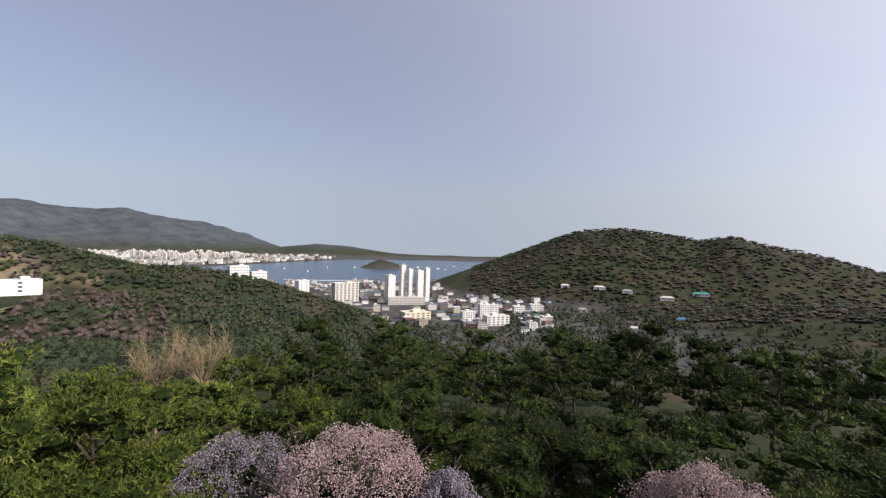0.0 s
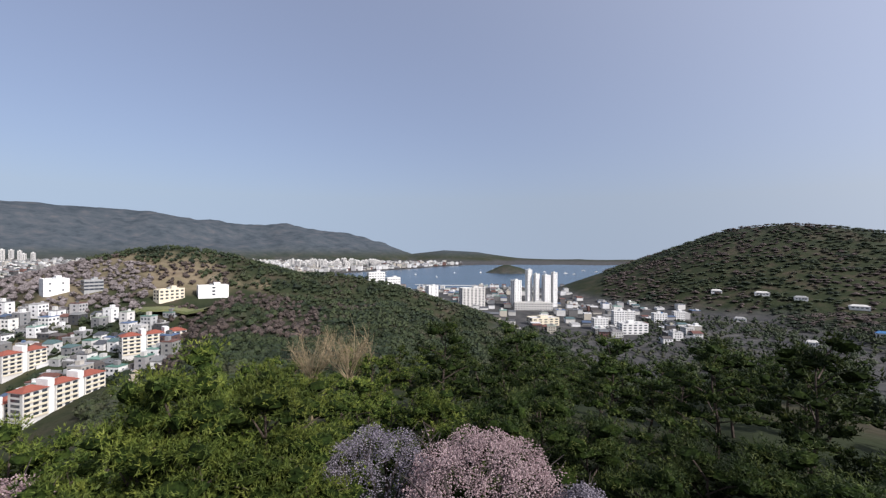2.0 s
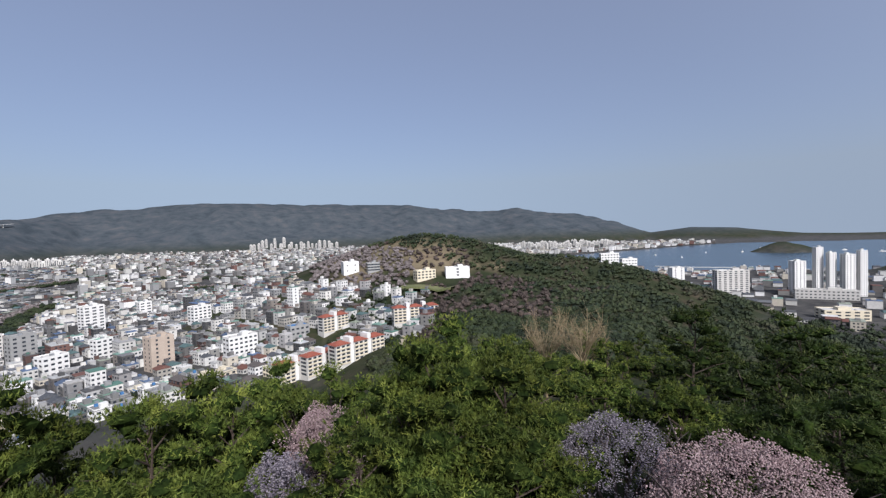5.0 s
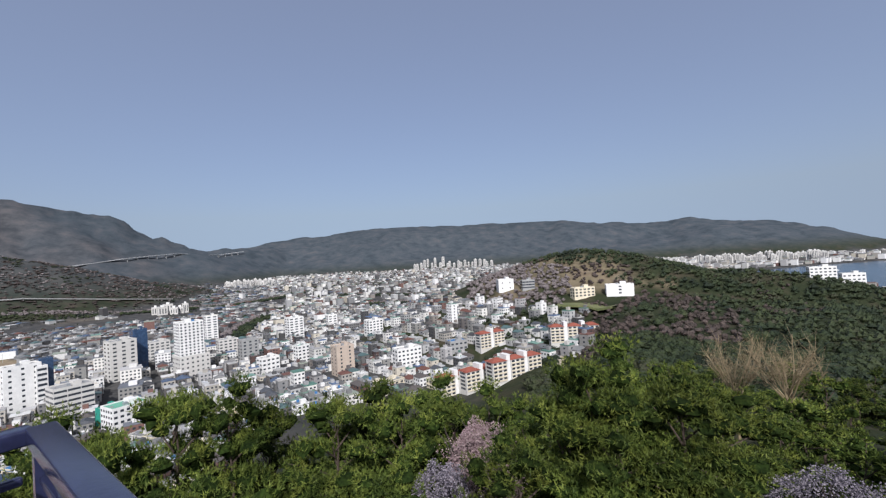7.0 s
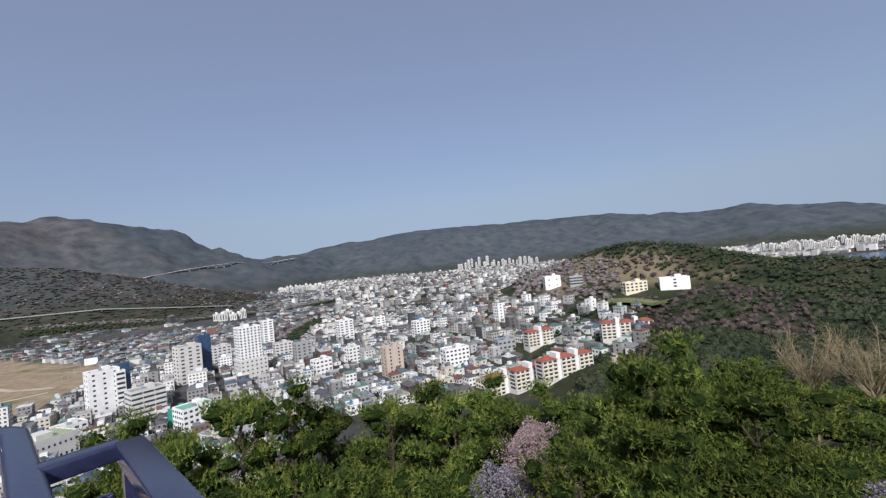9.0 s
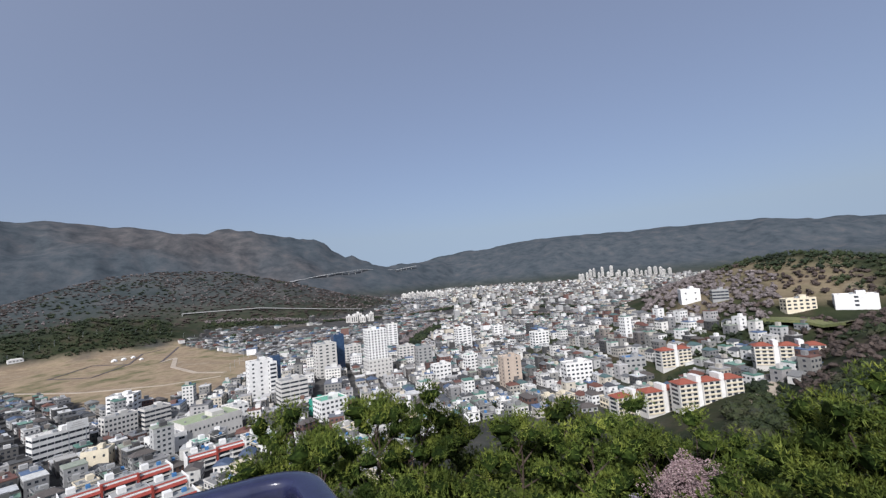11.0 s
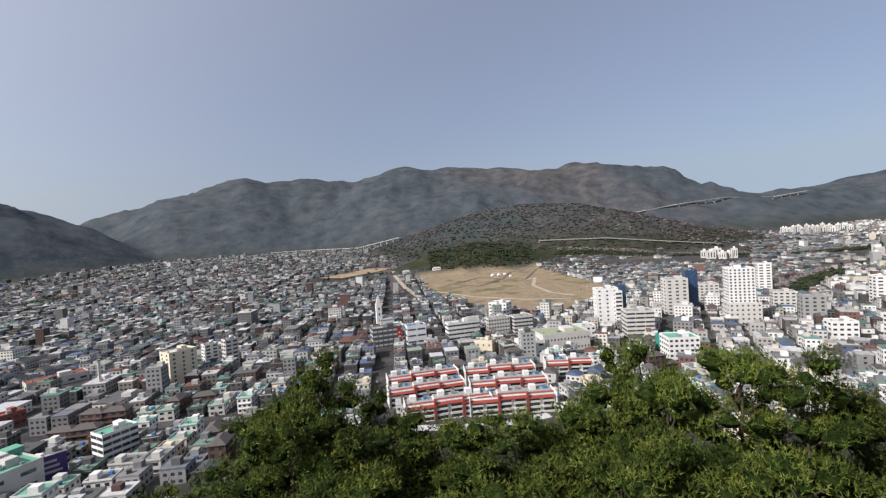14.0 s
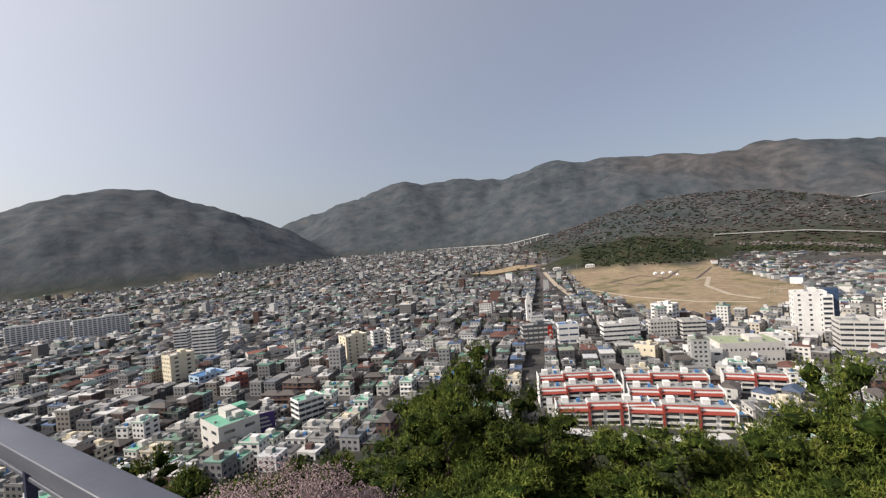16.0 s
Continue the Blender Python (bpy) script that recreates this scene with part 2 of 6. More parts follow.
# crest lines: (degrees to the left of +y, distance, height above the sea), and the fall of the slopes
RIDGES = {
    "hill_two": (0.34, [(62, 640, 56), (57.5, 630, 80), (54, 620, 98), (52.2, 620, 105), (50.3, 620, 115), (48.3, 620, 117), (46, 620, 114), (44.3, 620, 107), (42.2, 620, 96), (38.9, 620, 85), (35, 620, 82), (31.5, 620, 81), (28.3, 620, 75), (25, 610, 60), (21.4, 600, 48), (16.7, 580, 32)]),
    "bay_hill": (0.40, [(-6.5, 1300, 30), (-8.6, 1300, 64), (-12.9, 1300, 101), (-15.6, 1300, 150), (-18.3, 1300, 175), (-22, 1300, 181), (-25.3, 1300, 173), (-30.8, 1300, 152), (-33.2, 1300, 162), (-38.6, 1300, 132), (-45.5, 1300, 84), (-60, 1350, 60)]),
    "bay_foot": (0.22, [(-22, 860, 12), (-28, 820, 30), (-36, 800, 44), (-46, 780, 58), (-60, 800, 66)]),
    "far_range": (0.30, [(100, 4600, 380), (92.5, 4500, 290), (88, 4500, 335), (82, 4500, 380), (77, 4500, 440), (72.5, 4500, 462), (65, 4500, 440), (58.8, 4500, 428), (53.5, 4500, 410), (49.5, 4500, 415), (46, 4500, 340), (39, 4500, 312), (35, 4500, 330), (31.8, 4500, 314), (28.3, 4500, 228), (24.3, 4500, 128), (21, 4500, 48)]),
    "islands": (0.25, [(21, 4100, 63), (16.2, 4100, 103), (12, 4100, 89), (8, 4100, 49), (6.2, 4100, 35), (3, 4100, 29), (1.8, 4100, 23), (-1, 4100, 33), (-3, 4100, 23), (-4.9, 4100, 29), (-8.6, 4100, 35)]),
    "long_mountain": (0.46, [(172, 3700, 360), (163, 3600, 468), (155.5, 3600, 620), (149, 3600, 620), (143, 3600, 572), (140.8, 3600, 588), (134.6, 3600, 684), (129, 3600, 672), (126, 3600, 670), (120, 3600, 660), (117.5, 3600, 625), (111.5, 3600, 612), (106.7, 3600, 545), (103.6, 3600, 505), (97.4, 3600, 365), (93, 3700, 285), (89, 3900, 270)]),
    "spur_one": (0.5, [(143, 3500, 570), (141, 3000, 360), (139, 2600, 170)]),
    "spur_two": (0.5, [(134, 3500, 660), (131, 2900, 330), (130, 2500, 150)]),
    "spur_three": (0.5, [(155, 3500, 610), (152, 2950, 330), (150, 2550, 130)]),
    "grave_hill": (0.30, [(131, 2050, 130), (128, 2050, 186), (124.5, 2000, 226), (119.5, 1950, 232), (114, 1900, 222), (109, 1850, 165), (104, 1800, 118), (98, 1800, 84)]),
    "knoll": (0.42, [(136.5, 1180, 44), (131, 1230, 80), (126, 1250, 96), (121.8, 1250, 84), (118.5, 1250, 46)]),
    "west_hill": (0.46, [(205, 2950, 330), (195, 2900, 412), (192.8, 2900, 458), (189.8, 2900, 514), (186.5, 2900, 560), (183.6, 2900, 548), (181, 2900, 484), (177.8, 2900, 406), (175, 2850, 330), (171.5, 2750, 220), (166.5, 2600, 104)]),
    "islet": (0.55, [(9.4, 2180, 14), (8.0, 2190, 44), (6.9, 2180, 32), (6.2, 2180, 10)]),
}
FIELD = [(134.5, 1080), (129, 1160), (119, 1150), (110.3, 800), (111.5, 590), (117, 522), (122, 510), (128.2, 630), (132.7, 790)]


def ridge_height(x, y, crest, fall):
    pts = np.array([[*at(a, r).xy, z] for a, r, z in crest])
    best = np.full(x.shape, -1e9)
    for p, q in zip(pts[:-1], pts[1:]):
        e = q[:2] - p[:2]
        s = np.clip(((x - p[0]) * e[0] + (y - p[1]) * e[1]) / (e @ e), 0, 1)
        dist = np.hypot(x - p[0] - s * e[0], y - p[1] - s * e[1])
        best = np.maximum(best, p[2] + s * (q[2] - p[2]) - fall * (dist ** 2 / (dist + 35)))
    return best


def sea_depth(r, az):
    """1 over open water, 0 on land."""
    near = np.interp(az, [-9, -3.5, 0, 10, 16, 21, 26, 33], [2100, 1750, 1290, 1290, 1200, 1230, 1600, 1990])
    far = np.interp(az, [-9, -1, 13, 21, 26, 30.5, 33], [3600, 3500, 3150, 2480, 2230, 2010, 1985])
    inside = np.minimum(r - near, far - r)
    side = np.minimum(az + 9.5, 33 - az) * 30
    return smooth(-15, 25, np.minimum(inside, side))


def plain(r, az):
    rise = np.interp(az, [35, 60, 90, 110, 145, 170, 190, 210], [0.0, 0.25, 0.5, 0.85, 1.0, 1.0, 0.5, 0.4])
    base = np.interp(az, [-60, 20, 40, 60], [12, 7, 10, 20])
    return base + 62 * rise * smooth(700, 2400, r)


R_STEPS = [0, 30, 60, 100, 150, 200, 250, 330, 420, 520, 650, 900]
HOME = [(-60, [100, 99, 97, 92, 80, 62, 46, 26, 14, 10, 8, -40]), (-20, [100, 99, 97, 91, 76, 58, 42, 24, 13, 8, 7, -40]), (-8, [100, 98, 94, 85, 70, 52, 36, 20, 10, 6, 5, -40]),
        (10, [100, 98, 94, 86, 72, 58, 46, 34, 24, 18, 10, -40]), (25, [100, 98, 92, 84, 76, 68, 62, 58, 56, 54, 40, -40]), (42, [100, 98, 91, 83, 76, 71, 68, 66, 68, 72, 60, -40]),
        (53, [100, 97, 87, 74, 60, 51, 45, 40, 38, 38, 30, -40]), (65, [100, 97, 84, 64, 46, 36, 30, 25, 21, 20, 18, -40]), (110, [100, 97, 81, 57, 37, 26, 21, 20, 18, 18, 15, -40]),
        (200, [100, 97, 83, 60, 40, 28, 22, 20, 18, 18, 15, -40]), (255, [100, 99, 97, 92, 80, 62, 46, 26, 14, 10, 8, -40])]


def home_hill(r, az):
    cols = np.stack([np.interp(r, R_STEPS, v) for _, v in HOME])
    keys = [a for a, _ in HOME]
    out = np.zeros(r.shape)
    for i in range(len(keys) - 1):
        m = (az >= keys[i]) & (az <= keys[i + 1])
        s = smooth(keys[i], keys[i + 1], az)
        out = np.where(m, cols[i] * (1 - s) + cols[i + 1] * s, out)
    out = np.where(az < keys[0], cols[0], out)
    out = np.where(az > keys[-1], cols[-1], out)
    return out


def land(x, y):
    """Ground height, and how much of it is hill (metres above the plain)."""
    x, y = np.asarray(x, float), np.asarray(y, float)
    r, az = polar(x, y)
    low = plain(r, az)
    wet = sea_depth(r, az)
    low = low * (1 - wet) - 6 * wet
    hills = home_hill(r, az)
    rough = fbm(x, y, 520, 4)
    gully = 1 - 2 * np.abs(fbm(x, y, 330, 4, 12.0))
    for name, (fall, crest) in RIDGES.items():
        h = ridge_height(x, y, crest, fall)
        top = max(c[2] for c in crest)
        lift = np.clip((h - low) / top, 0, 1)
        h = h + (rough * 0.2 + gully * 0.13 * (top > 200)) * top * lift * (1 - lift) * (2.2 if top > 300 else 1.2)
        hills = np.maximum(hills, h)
    k = 5.0
    z = np.maximum(low, hills) + k * np.exp(-np.abs(low - hills) / k) * 0.35
    return z, hills - low


def height(x, y):
    return float(land(np.array([x]), np.array([y]))[0][0])


def in_poly(x, y, poly):
    c = np.zeros(x.shape, bool)
    for (x0, y0), (x1, y1) in zip(poly, poly[1:] + poly[:1]):
        c ^= ((y0 > y) != (y1 > y)) & (x < (x1 - x0) * (y - y0) / (y1 - y0 + 1e-9) + x0)
    return c


FIELD_XY = [tuple(at(a, r).xy) for a, r in FIELD]


def mesh_from(name, verts, faces, mats=(), slots=None, smooth_faces=False):
    """One mesh from arrays of corners and of equal-sided faces."""
    me = bpy.data.meshes.new(name)
    verts, faces = np.asarray(verts, np.float32), np.asarray(faces, np.int32)
    n, k = faces.shape
    me.vertices.add(len(verts))
    me.vertices.foreach_set("co", verts.ravel())
    me.loops.add(n * k)
    me.loops.foreach_set("vertex_index", faces.ravel())
    me.polygons.add(n)
    me.polygons.foreach_set("loop_start", np.arange(0, n * k, k, dtype=np.int32))
    for m in mats:
        me.materials.append(m)
    if slots is not None:
        me.polygons.foreach_set("material_index", np.asarray(slots, np.int32))
    me.update(calc_edges=True)
    me.polygons.foreach_set("use_smooth", np.full(n, smooth_faces))
    return me


def ground_material():
    m = bpy.data.materials.new("ground")
    m.use_nodes = True
    nt = m.node_tree
    L = nt.links.new
    b = nt.nodes["Principled BSDF"]
    b.inputs["Roughness"].default_value, b.inputs["Specular IOR Level"].default_value = 0.95, 0.1
    geo = nt.nodes.new("ShaderNodeNewGeometry")
    att = nt.nodes.new("ShaderNodeAttribute")
    att.attribute_name = "cover"
    sep = nt.nodes.new("ShaderNodeSeparateColor")
    L(att.outputs["Color"], sep.inputs[0])

    def noisy(scale, stops, detail=8):
        n = nt.nodes.new("ShaderNodeTexNoise")
        n.inputs["Scale"].default_value, n.inputs["Detail"].default_value, n.inputs["Roughness"].default_value = scale, detail, 0.65
        L(geo.outputs["Position"], n.inputs["Vector"])
        rp = ramp_node(nt, stops)
        L(n.outputs["Fac"], rp.inputs[0])
        return rp.outputs[0], n.outputs["Fac"]

    def mix(f, a, c):
        n = nt.nodes.new("ShaderNodeMix")
        n.data_type = "RGBA"
        L(f, n.inputs[0])
        L(a, n.inputs[6])
        L(c, n.inputs[7])
        return n.outputs[2]

    urban, _ = noisy(0.05, [(0.3, (0.032, 0.032, 0.034)), (0.5, (0.055, 0.054, 0.052)), (0.7, (0.10, 0.095, 0.088))])
    green, _ = noisy(0.03, [(0.3, (0.014, 0.020, 0.009)), (0.5, (0.026, 0.032, 0.015)), (0.62, (0.045, 0.040, 0.025)), (0.75, (0.07, 0.055, 0.04))])
    # blue-grey ramp: distance haze is put into the far slopes' colour
    hazy_conifer, _ = noisy(0.011, [(0.36, (0.036, 0.046, 0.054)), (0.47, (0.050, 0.061, 0.070)), (0.57, (0.063, 0.071, 0.079)), (0.68, (0.082, 0.084, 0.087))], 14)
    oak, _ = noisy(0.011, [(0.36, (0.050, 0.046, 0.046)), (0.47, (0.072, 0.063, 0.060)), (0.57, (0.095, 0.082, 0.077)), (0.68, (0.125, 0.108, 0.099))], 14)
    brown = mix(att.outputs["Alpha"], hazy_conifer, oak)
    soil, _ = noisy(0.02, [(0.33, (0.10, 0.10, 0.050)), (0.42, (0.19, 0.155, 0.095)), (0.5, (0.27, 0.21, 0.14)), (0.57, (0.20, 0.15, 0.10)), (0.68, (0.30, 0.25, 0.18))], 12)
    c = mix(sep.outputs[0], urban, green)
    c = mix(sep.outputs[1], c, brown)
    c = mix(sep.outputs[2], c, soil)
    L(c, b.inputs["Base Color"])
    n = nt.nodes.new("ShaderNodeTexNoise")
    n.inputs["Scale"].default_value, n.inputs["Detail"].default_value = 0.028, 12
    L(geo.outputs["Position"], n.inputs["Vector"])
    bp = nt.nodes.new("ShaderNodeBump")
    bp.inputs["Distance"].default_value = 4.5
    L(n.outputs["Fac"], bp.inputs["Height"])
    L(bp.outputs[0], b.inputs["Normal"])
    return m


def build_ground():
    az = np.concatenate([np.arange(-58, 212, 0.42), np.arange(212, 302, 3.0)])
    r = np.concatenate([[0.5], np.geomspace(6, 4960, 180)])
    A, R = np.meshgrid(np.radians(az), r, indexing="ij")
    x, y = -np.sin(A) * R, np.cos(A) * R
    z, hill = land(x, y)
    rr, aa = polar(x, y)
    na, nr = x.shape
    i = np.arange(na)[:, None] * nr + np.arange(nr - 1)[None]
    j = ((np.arange(na) + 1) % na)[:, None] * nr + np.arange(nr - 1)[None]
    faces = np.stack([i, j, j + 1, i + 1], -1).reshape(-1, 4)[:, ::-1]
    me = mesh_from("ground", np.stack([x, y, z], -1).reshape(-1, 3), faces, [ground_material()], smooth_faces=True)
    forest = smooth(2, 14, hill)
    low_hill = ((aa > 92) & (aa < 140)) * (1 - smooth(2150, 2500, rr))
    # weight of the haze-tinted slope colour, growing with height and distance
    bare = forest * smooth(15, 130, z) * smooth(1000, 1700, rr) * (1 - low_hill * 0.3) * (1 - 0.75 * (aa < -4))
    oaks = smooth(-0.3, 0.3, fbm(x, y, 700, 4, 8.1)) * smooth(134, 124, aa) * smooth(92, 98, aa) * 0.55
    field = in_poly(x, y, FIELD_XY) * (1 - smooth(1, 6, hill))
    patch = smooth(0.15, 0.35, fbm(x, y, 160, 3, 3.3)) * smooth(1150, 1400, rr) * (1 - smooth(1700, 2100, rr)) * (aa > 95) * (1 - forest)
    slope = smooth(0.1, 0.4, fbm(x, y, 60, 3, 7.7)) * ((aa > 38) & (aa < 62) & (rr > 330) & (rr < 640)) * 0.5
    slope = np.maximum(slope, smooth(41, 45, aa) * smooth(52.5, 50, aa) * smooth(470, 490, rr) * smooth(565, 535, rr) * 0.6)
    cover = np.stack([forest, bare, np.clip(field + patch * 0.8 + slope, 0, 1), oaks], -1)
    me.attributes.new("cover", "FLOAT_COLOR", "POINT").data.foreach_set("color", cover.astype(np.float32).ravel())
    tagged(new("ground", me), "hilly ground with city floor, wooded slopes and bare brown field", "ground", kind="structure")


build_ground()


def build_sea():
    m = surface("sea_water", [(0.022, 0.055, 0.095), (0.034, 0.075, 0.12)], scale=0.004, rough=0.25, grain=0.1, grain_scale=0.02, bump=0.5, bump_scale=0.15, spec=0.5)
    az, r = np.arange(-12, 36.1, 1.0), np.geomspace(1100, 4900, 30)
    A, R = np.meshgrid(np.radians(az), r, indexing="ij")
    na, nr = A.shape
    i = np.arange(na - 1)[:, None] * nr + np.arange(nr - 1)[None]
    faces = np.stack([i, i + nr, i + nr + 1, i + 1], -1).reshape(-1, 4)[:, ::-1]
    me = mesh_from("water", np.stack([-np.sin(A) * R, np.cos(A) * R, np.zeros_like(A)], -1).reshape(-1, 3), faces, [m])
    tagged(new("water", me), "calm blue sea bay between wooded hills", "sea", kind="structure")


build_sea()


# ---- city fabric ----
CORNER = np.array([[-1, -1], [1, -1], [1, 1], [-1, 1]], float) * 0.5
BOX = np.array([[0, 1, 5, 4], [1, 2, 6, 5], [2, 3, 7, 6], [3, 0, 4, 7], [4, 5, 6, 7]])


def boxes(c, size, rot):
    """Corners and faces of many upright boxes; c: middle of the base."""
    n = len(c)
    p = CORNER[None] * size[:, None, :2]
    cs, sn = np.cos(rot)[:, None], np.sin(rot)[:, None]
    x, y = p[..., 0] * cs - p[..., 1] * sn + c[:, :1], p[..., 0] * sn + p[..., 1] * cs + c[:, 1:2]
    lo = np.stack([x, y, np.repeat(c[:, 2:3], 4, 1)], -1)
    hi = np.stack([x, y, np.repeat(c[:, 2:3] + size[:, 2:3], 4, 1)], -1)
    v = np.concatenate([lo, hi], 1).reshape(-1, 3)
    f = (BOX[None] + np.arange(n)[:, None, None] * 8).reshape(-1, 4)
    return v, f


class Heap:
    """Gathers many pieces into one mesh."""

    def __init__(self):
        self.v, self.f, self.s, self.n = [], [], [], 0

    def add(self, v, f, slot):
        self.v.append(v)
        self.f.append(f + self.n)
        self.s.append(np.full(len(f), slot))
        self.n += len(v)

    def mesh(self, name, mats, soft=False):
        return mesh_from(name, np.concatenate(self.v), np.concatenate(self.f), mats, np.concatenate(self.s), soft)


def gables(c, size, rot, rise):
    """Pitched roofs: eaves box with a ridge along x."""
    n = len(c)
    p = np.array([[-1, -1, 0], [1, -1, 0], [1, 1, 0], [-1, 1, 0], [-0.8, 0, 1], [0.8, 0, 1], [0.8, 0.001, 1], [-0.8, 0.001, 1]], float)
    v = p[None] * np.stack([size[:, 0] * 0.54, size[:, 1] * 0.56, rise], -1)[:, None]
    cs, sn = np.cos(rot)[:, None], np.sin(rot)[:, None]
    out = np.stack([v[..., 0] * cs - v[..., 1] * sn + c[:, :1], v[..., 0] * sn + v[..., 1] * cs + c[:, 1:2], v[..., 2] + c[:, 2:3]], -1)
    f = np.array([[0, 1, 5, 4], [2, 3, 7, 6], [1, 2, 6, 5], [3, 0, 4, 7]])
    return out.reshape(-1, 3), (f[None] + np.arange(n)[:, None, None] * 8).reshape(-1, 4)


def windows(c, size, rot, floors, wide=1.5, high=1.3, gap=2.9):
    """Window panes standing 5 cm proud of the four sides of each box."""
    vs = []
    for side in range(4):
        a = rot + side * math.pi / 2
        span = size[:, 0] if side % 2 == 0 else size[:, 1]
        depth = size[:, 1] if side % 2 == 0 else size[:, 0]
        for fl in range(int(floors.max())):
            for k in range(-3, 4):
                ok = (floors > fl) & (abs(k) * gap + wide / 2 + 0.4 < span / 2)
                if not ok.any():
                    continue
                u, zz = k * gap, 1.0 + fl * 3.0
                cs, sn = np.cos(a[ok]), np.sin(a[ok])
                off = depth[ok] / 2 + 0.05
                q = []
                for du, dz in ((-wide / 2, 0), (wide / 2, 0), (wide / 2, high), (-wide / 2, high)):
                    lx = u + du
                    q.append(np.stack([c[ok, 0] + lx * cs + off * sn, c[ok, 1] + lx * sn - off * cs, c[ok, 2] + zz + dz], -1))
                vs.append(np.stack(q, 1).reshape(-1, 3))
    v = np.concatenate(vs)
    return v, np.arange(len(v)).reshape(-1, 4)


MAIN_ROAD = (at(138.7, 1500), at(134.8, 700))
KEEP_OUT = []          # (x, y, radius) of the larger buildings


def plots(angle, du, dv, r0, r1, a0, a1, rng, street=5.0, keep=0.94):
    """House plots on a street grid turned by angle, inside a ring sector."""
    n = int(r1 / min(du, dv)) + 3
    I, J = np.meshgrid(np.arange(-n, n), np.arange(-n, n), indexing="ij")
    I, J = I.ravel(), J.ravel()
    u = I * du + (np.floor(I / 5)) * street + np.floor(I / 20) * 9 + rng.uniform(-0.8, 0.8, I.shape)
    v = J * dv + (np.floor(J / 2)) * street + np.floor(J / 14) * 9 + rng.uniform(-0.5, 0.5, I.shape)
    ca, sa = math.cos(angle), math.sin(angle)
    x, y = u * ca - v * sa, u * sa + v * ca
    r, az = polar(x, y)
    ok = (r > r0) & (r < r1) & (az > a0) & (az < a1) & (rng.random(I.shape) < keep)
    x, y = x[ok], y[ok]
    r, az = polar(x, y)
    z, hill = land(x, y)
    wet = sea_depth(r, az)
    climb = np.where((az > 47) & (az < 78) & (r > 300) & (r < 800), 46.0, 7.0)
    ok = (hill < climb) & (wet < 0.05) & ~in_poly(x, y, FIELD_XY)
    ok &= ~((az > 95) & (az < 137) & (r > 1080) & (fbm(x, y, 260, 2, 5.0) > -0.15))
    a, b = np.array(MAIN_ROAD[0].xy), np.array(MAIN_ROAD[1].xy)
    e = b - a
    s = np.clip(((x - a[0]) * e[0] + (y - a[1]) * e[1]) / (e @ e), 0, 1)
    ok &= np.hypot(x - a[0] - s * e[0], y - a[1] - s * e[1]) > 16
    for kx, ky, kr in KEEP_OUT:
        ok &= np.hypot(x - kx, y - ky) > kr
    return x[ok], y[ok], z[ok], r[ok], az[ok]


def house_heap(name, label, cells, du, dv, angle, rng, with_windows, tall=0.02, storeys=(1, 2, 2, 3, 3, 4), wall=None, pitch=0.3):
    x, y, z, r, az = cells
    n = len(x)
    w, d = du * rng.uniform(0.72, 0.97, n), dv * rng.uniform(0.72, 0.97, n)
    floors = rng.choice(storeys, n)
    high = rng.random(n) < tall
    floors = np.where(high, rng.integers(5, 8, n), floors)
    h = floors * 3.0 + 0.6
    rot = angle + rng.normal(0, 0.05, n)
    c = np.stack([x, y, z - 1.0], -1)
    heap = Heap()
    heap.add(*boxes(c, np.stack([w, d, h + 1], -1), rot), 0)
    pitched = (rng.random(n) < pitch) & (floors < 3)
    flat = ~pitched
    top = np.stack([x, y, z + h], -1)
    heap.add(*boxes(top[flat], np.stack([w * 1.03, d * 1.03, np.full(n, 0.5)], -1)[flat], rot[flat]), 1)
    if pitched.any():
        heap.add(*gables(top[pitched], np.stack([w, d], -1)[pitched], rot[pitched], rng.uniform(1.4, 2.4, n)[pitched]), 2)
    head = flat & (rng.random(n) < 0.75)
    off = np.stack([rng.uniform(-0.25, 0.25, n) * w, rng.uniform(-0.25, 0.25, n) * d, np.full(n, 0.5)], -1)
    heap.add(*boxes((top + off)[head], np.stack([w * 0.32, d * 0.36, rng.uniform(2, 2.8, n)], -1)[head], rot[head]), 0)
    tank = flat & (rng.random(n) < 0.5)
    off2 = np.stack([-off[:, 0], -off[:, 1], off[:, 2]], -1)
    heap.add(*boxes((top + off2)[tank], np.stack([np.full(n, 1.6), np.full(n, 1.6), np.full(n, 1.5)], -1)[tank], rot[tank] + 0.4), 1)
    if with_windows:
        near = r < 640
        cc = np.stack([x, y, z], -1)
        heap.add(*windows(cc[near], np.stack([w, d, h], -1)[near], rot[near], floors[near]), 3)
    me = heap.mesh(name, [wall or M_WALLS, M_ROOFS, M_TILES, M_GLASS])
    return tagged(new(name, me), label, "houses", kind="stuff")


# ---- larger buildings ----
def part(name, verts, faces, material, parent, label="", soft=False):
    ob = new(name, mesh_from(name, verts, faces, [material], smooth_faces=soft))
    ob.parent = parent
    if label:
        ob["label"] = label
    return ob


def box_part(name, size, base, material, parent, label="", turn=0.0):
    v, f = boxes(np.array([base], float), np.array([size], float), np.array([turn]))
    return part(name, v, f, material, parent, label)


def root(name, x, y, z, turn, label, category, group=""):
    ob = new(name)
    ob.matrix_basis = pose(x, y, z, 0, 0, turn)
    ob.empty_display_size = 0.5
    return tagged(ob, label, category, group)


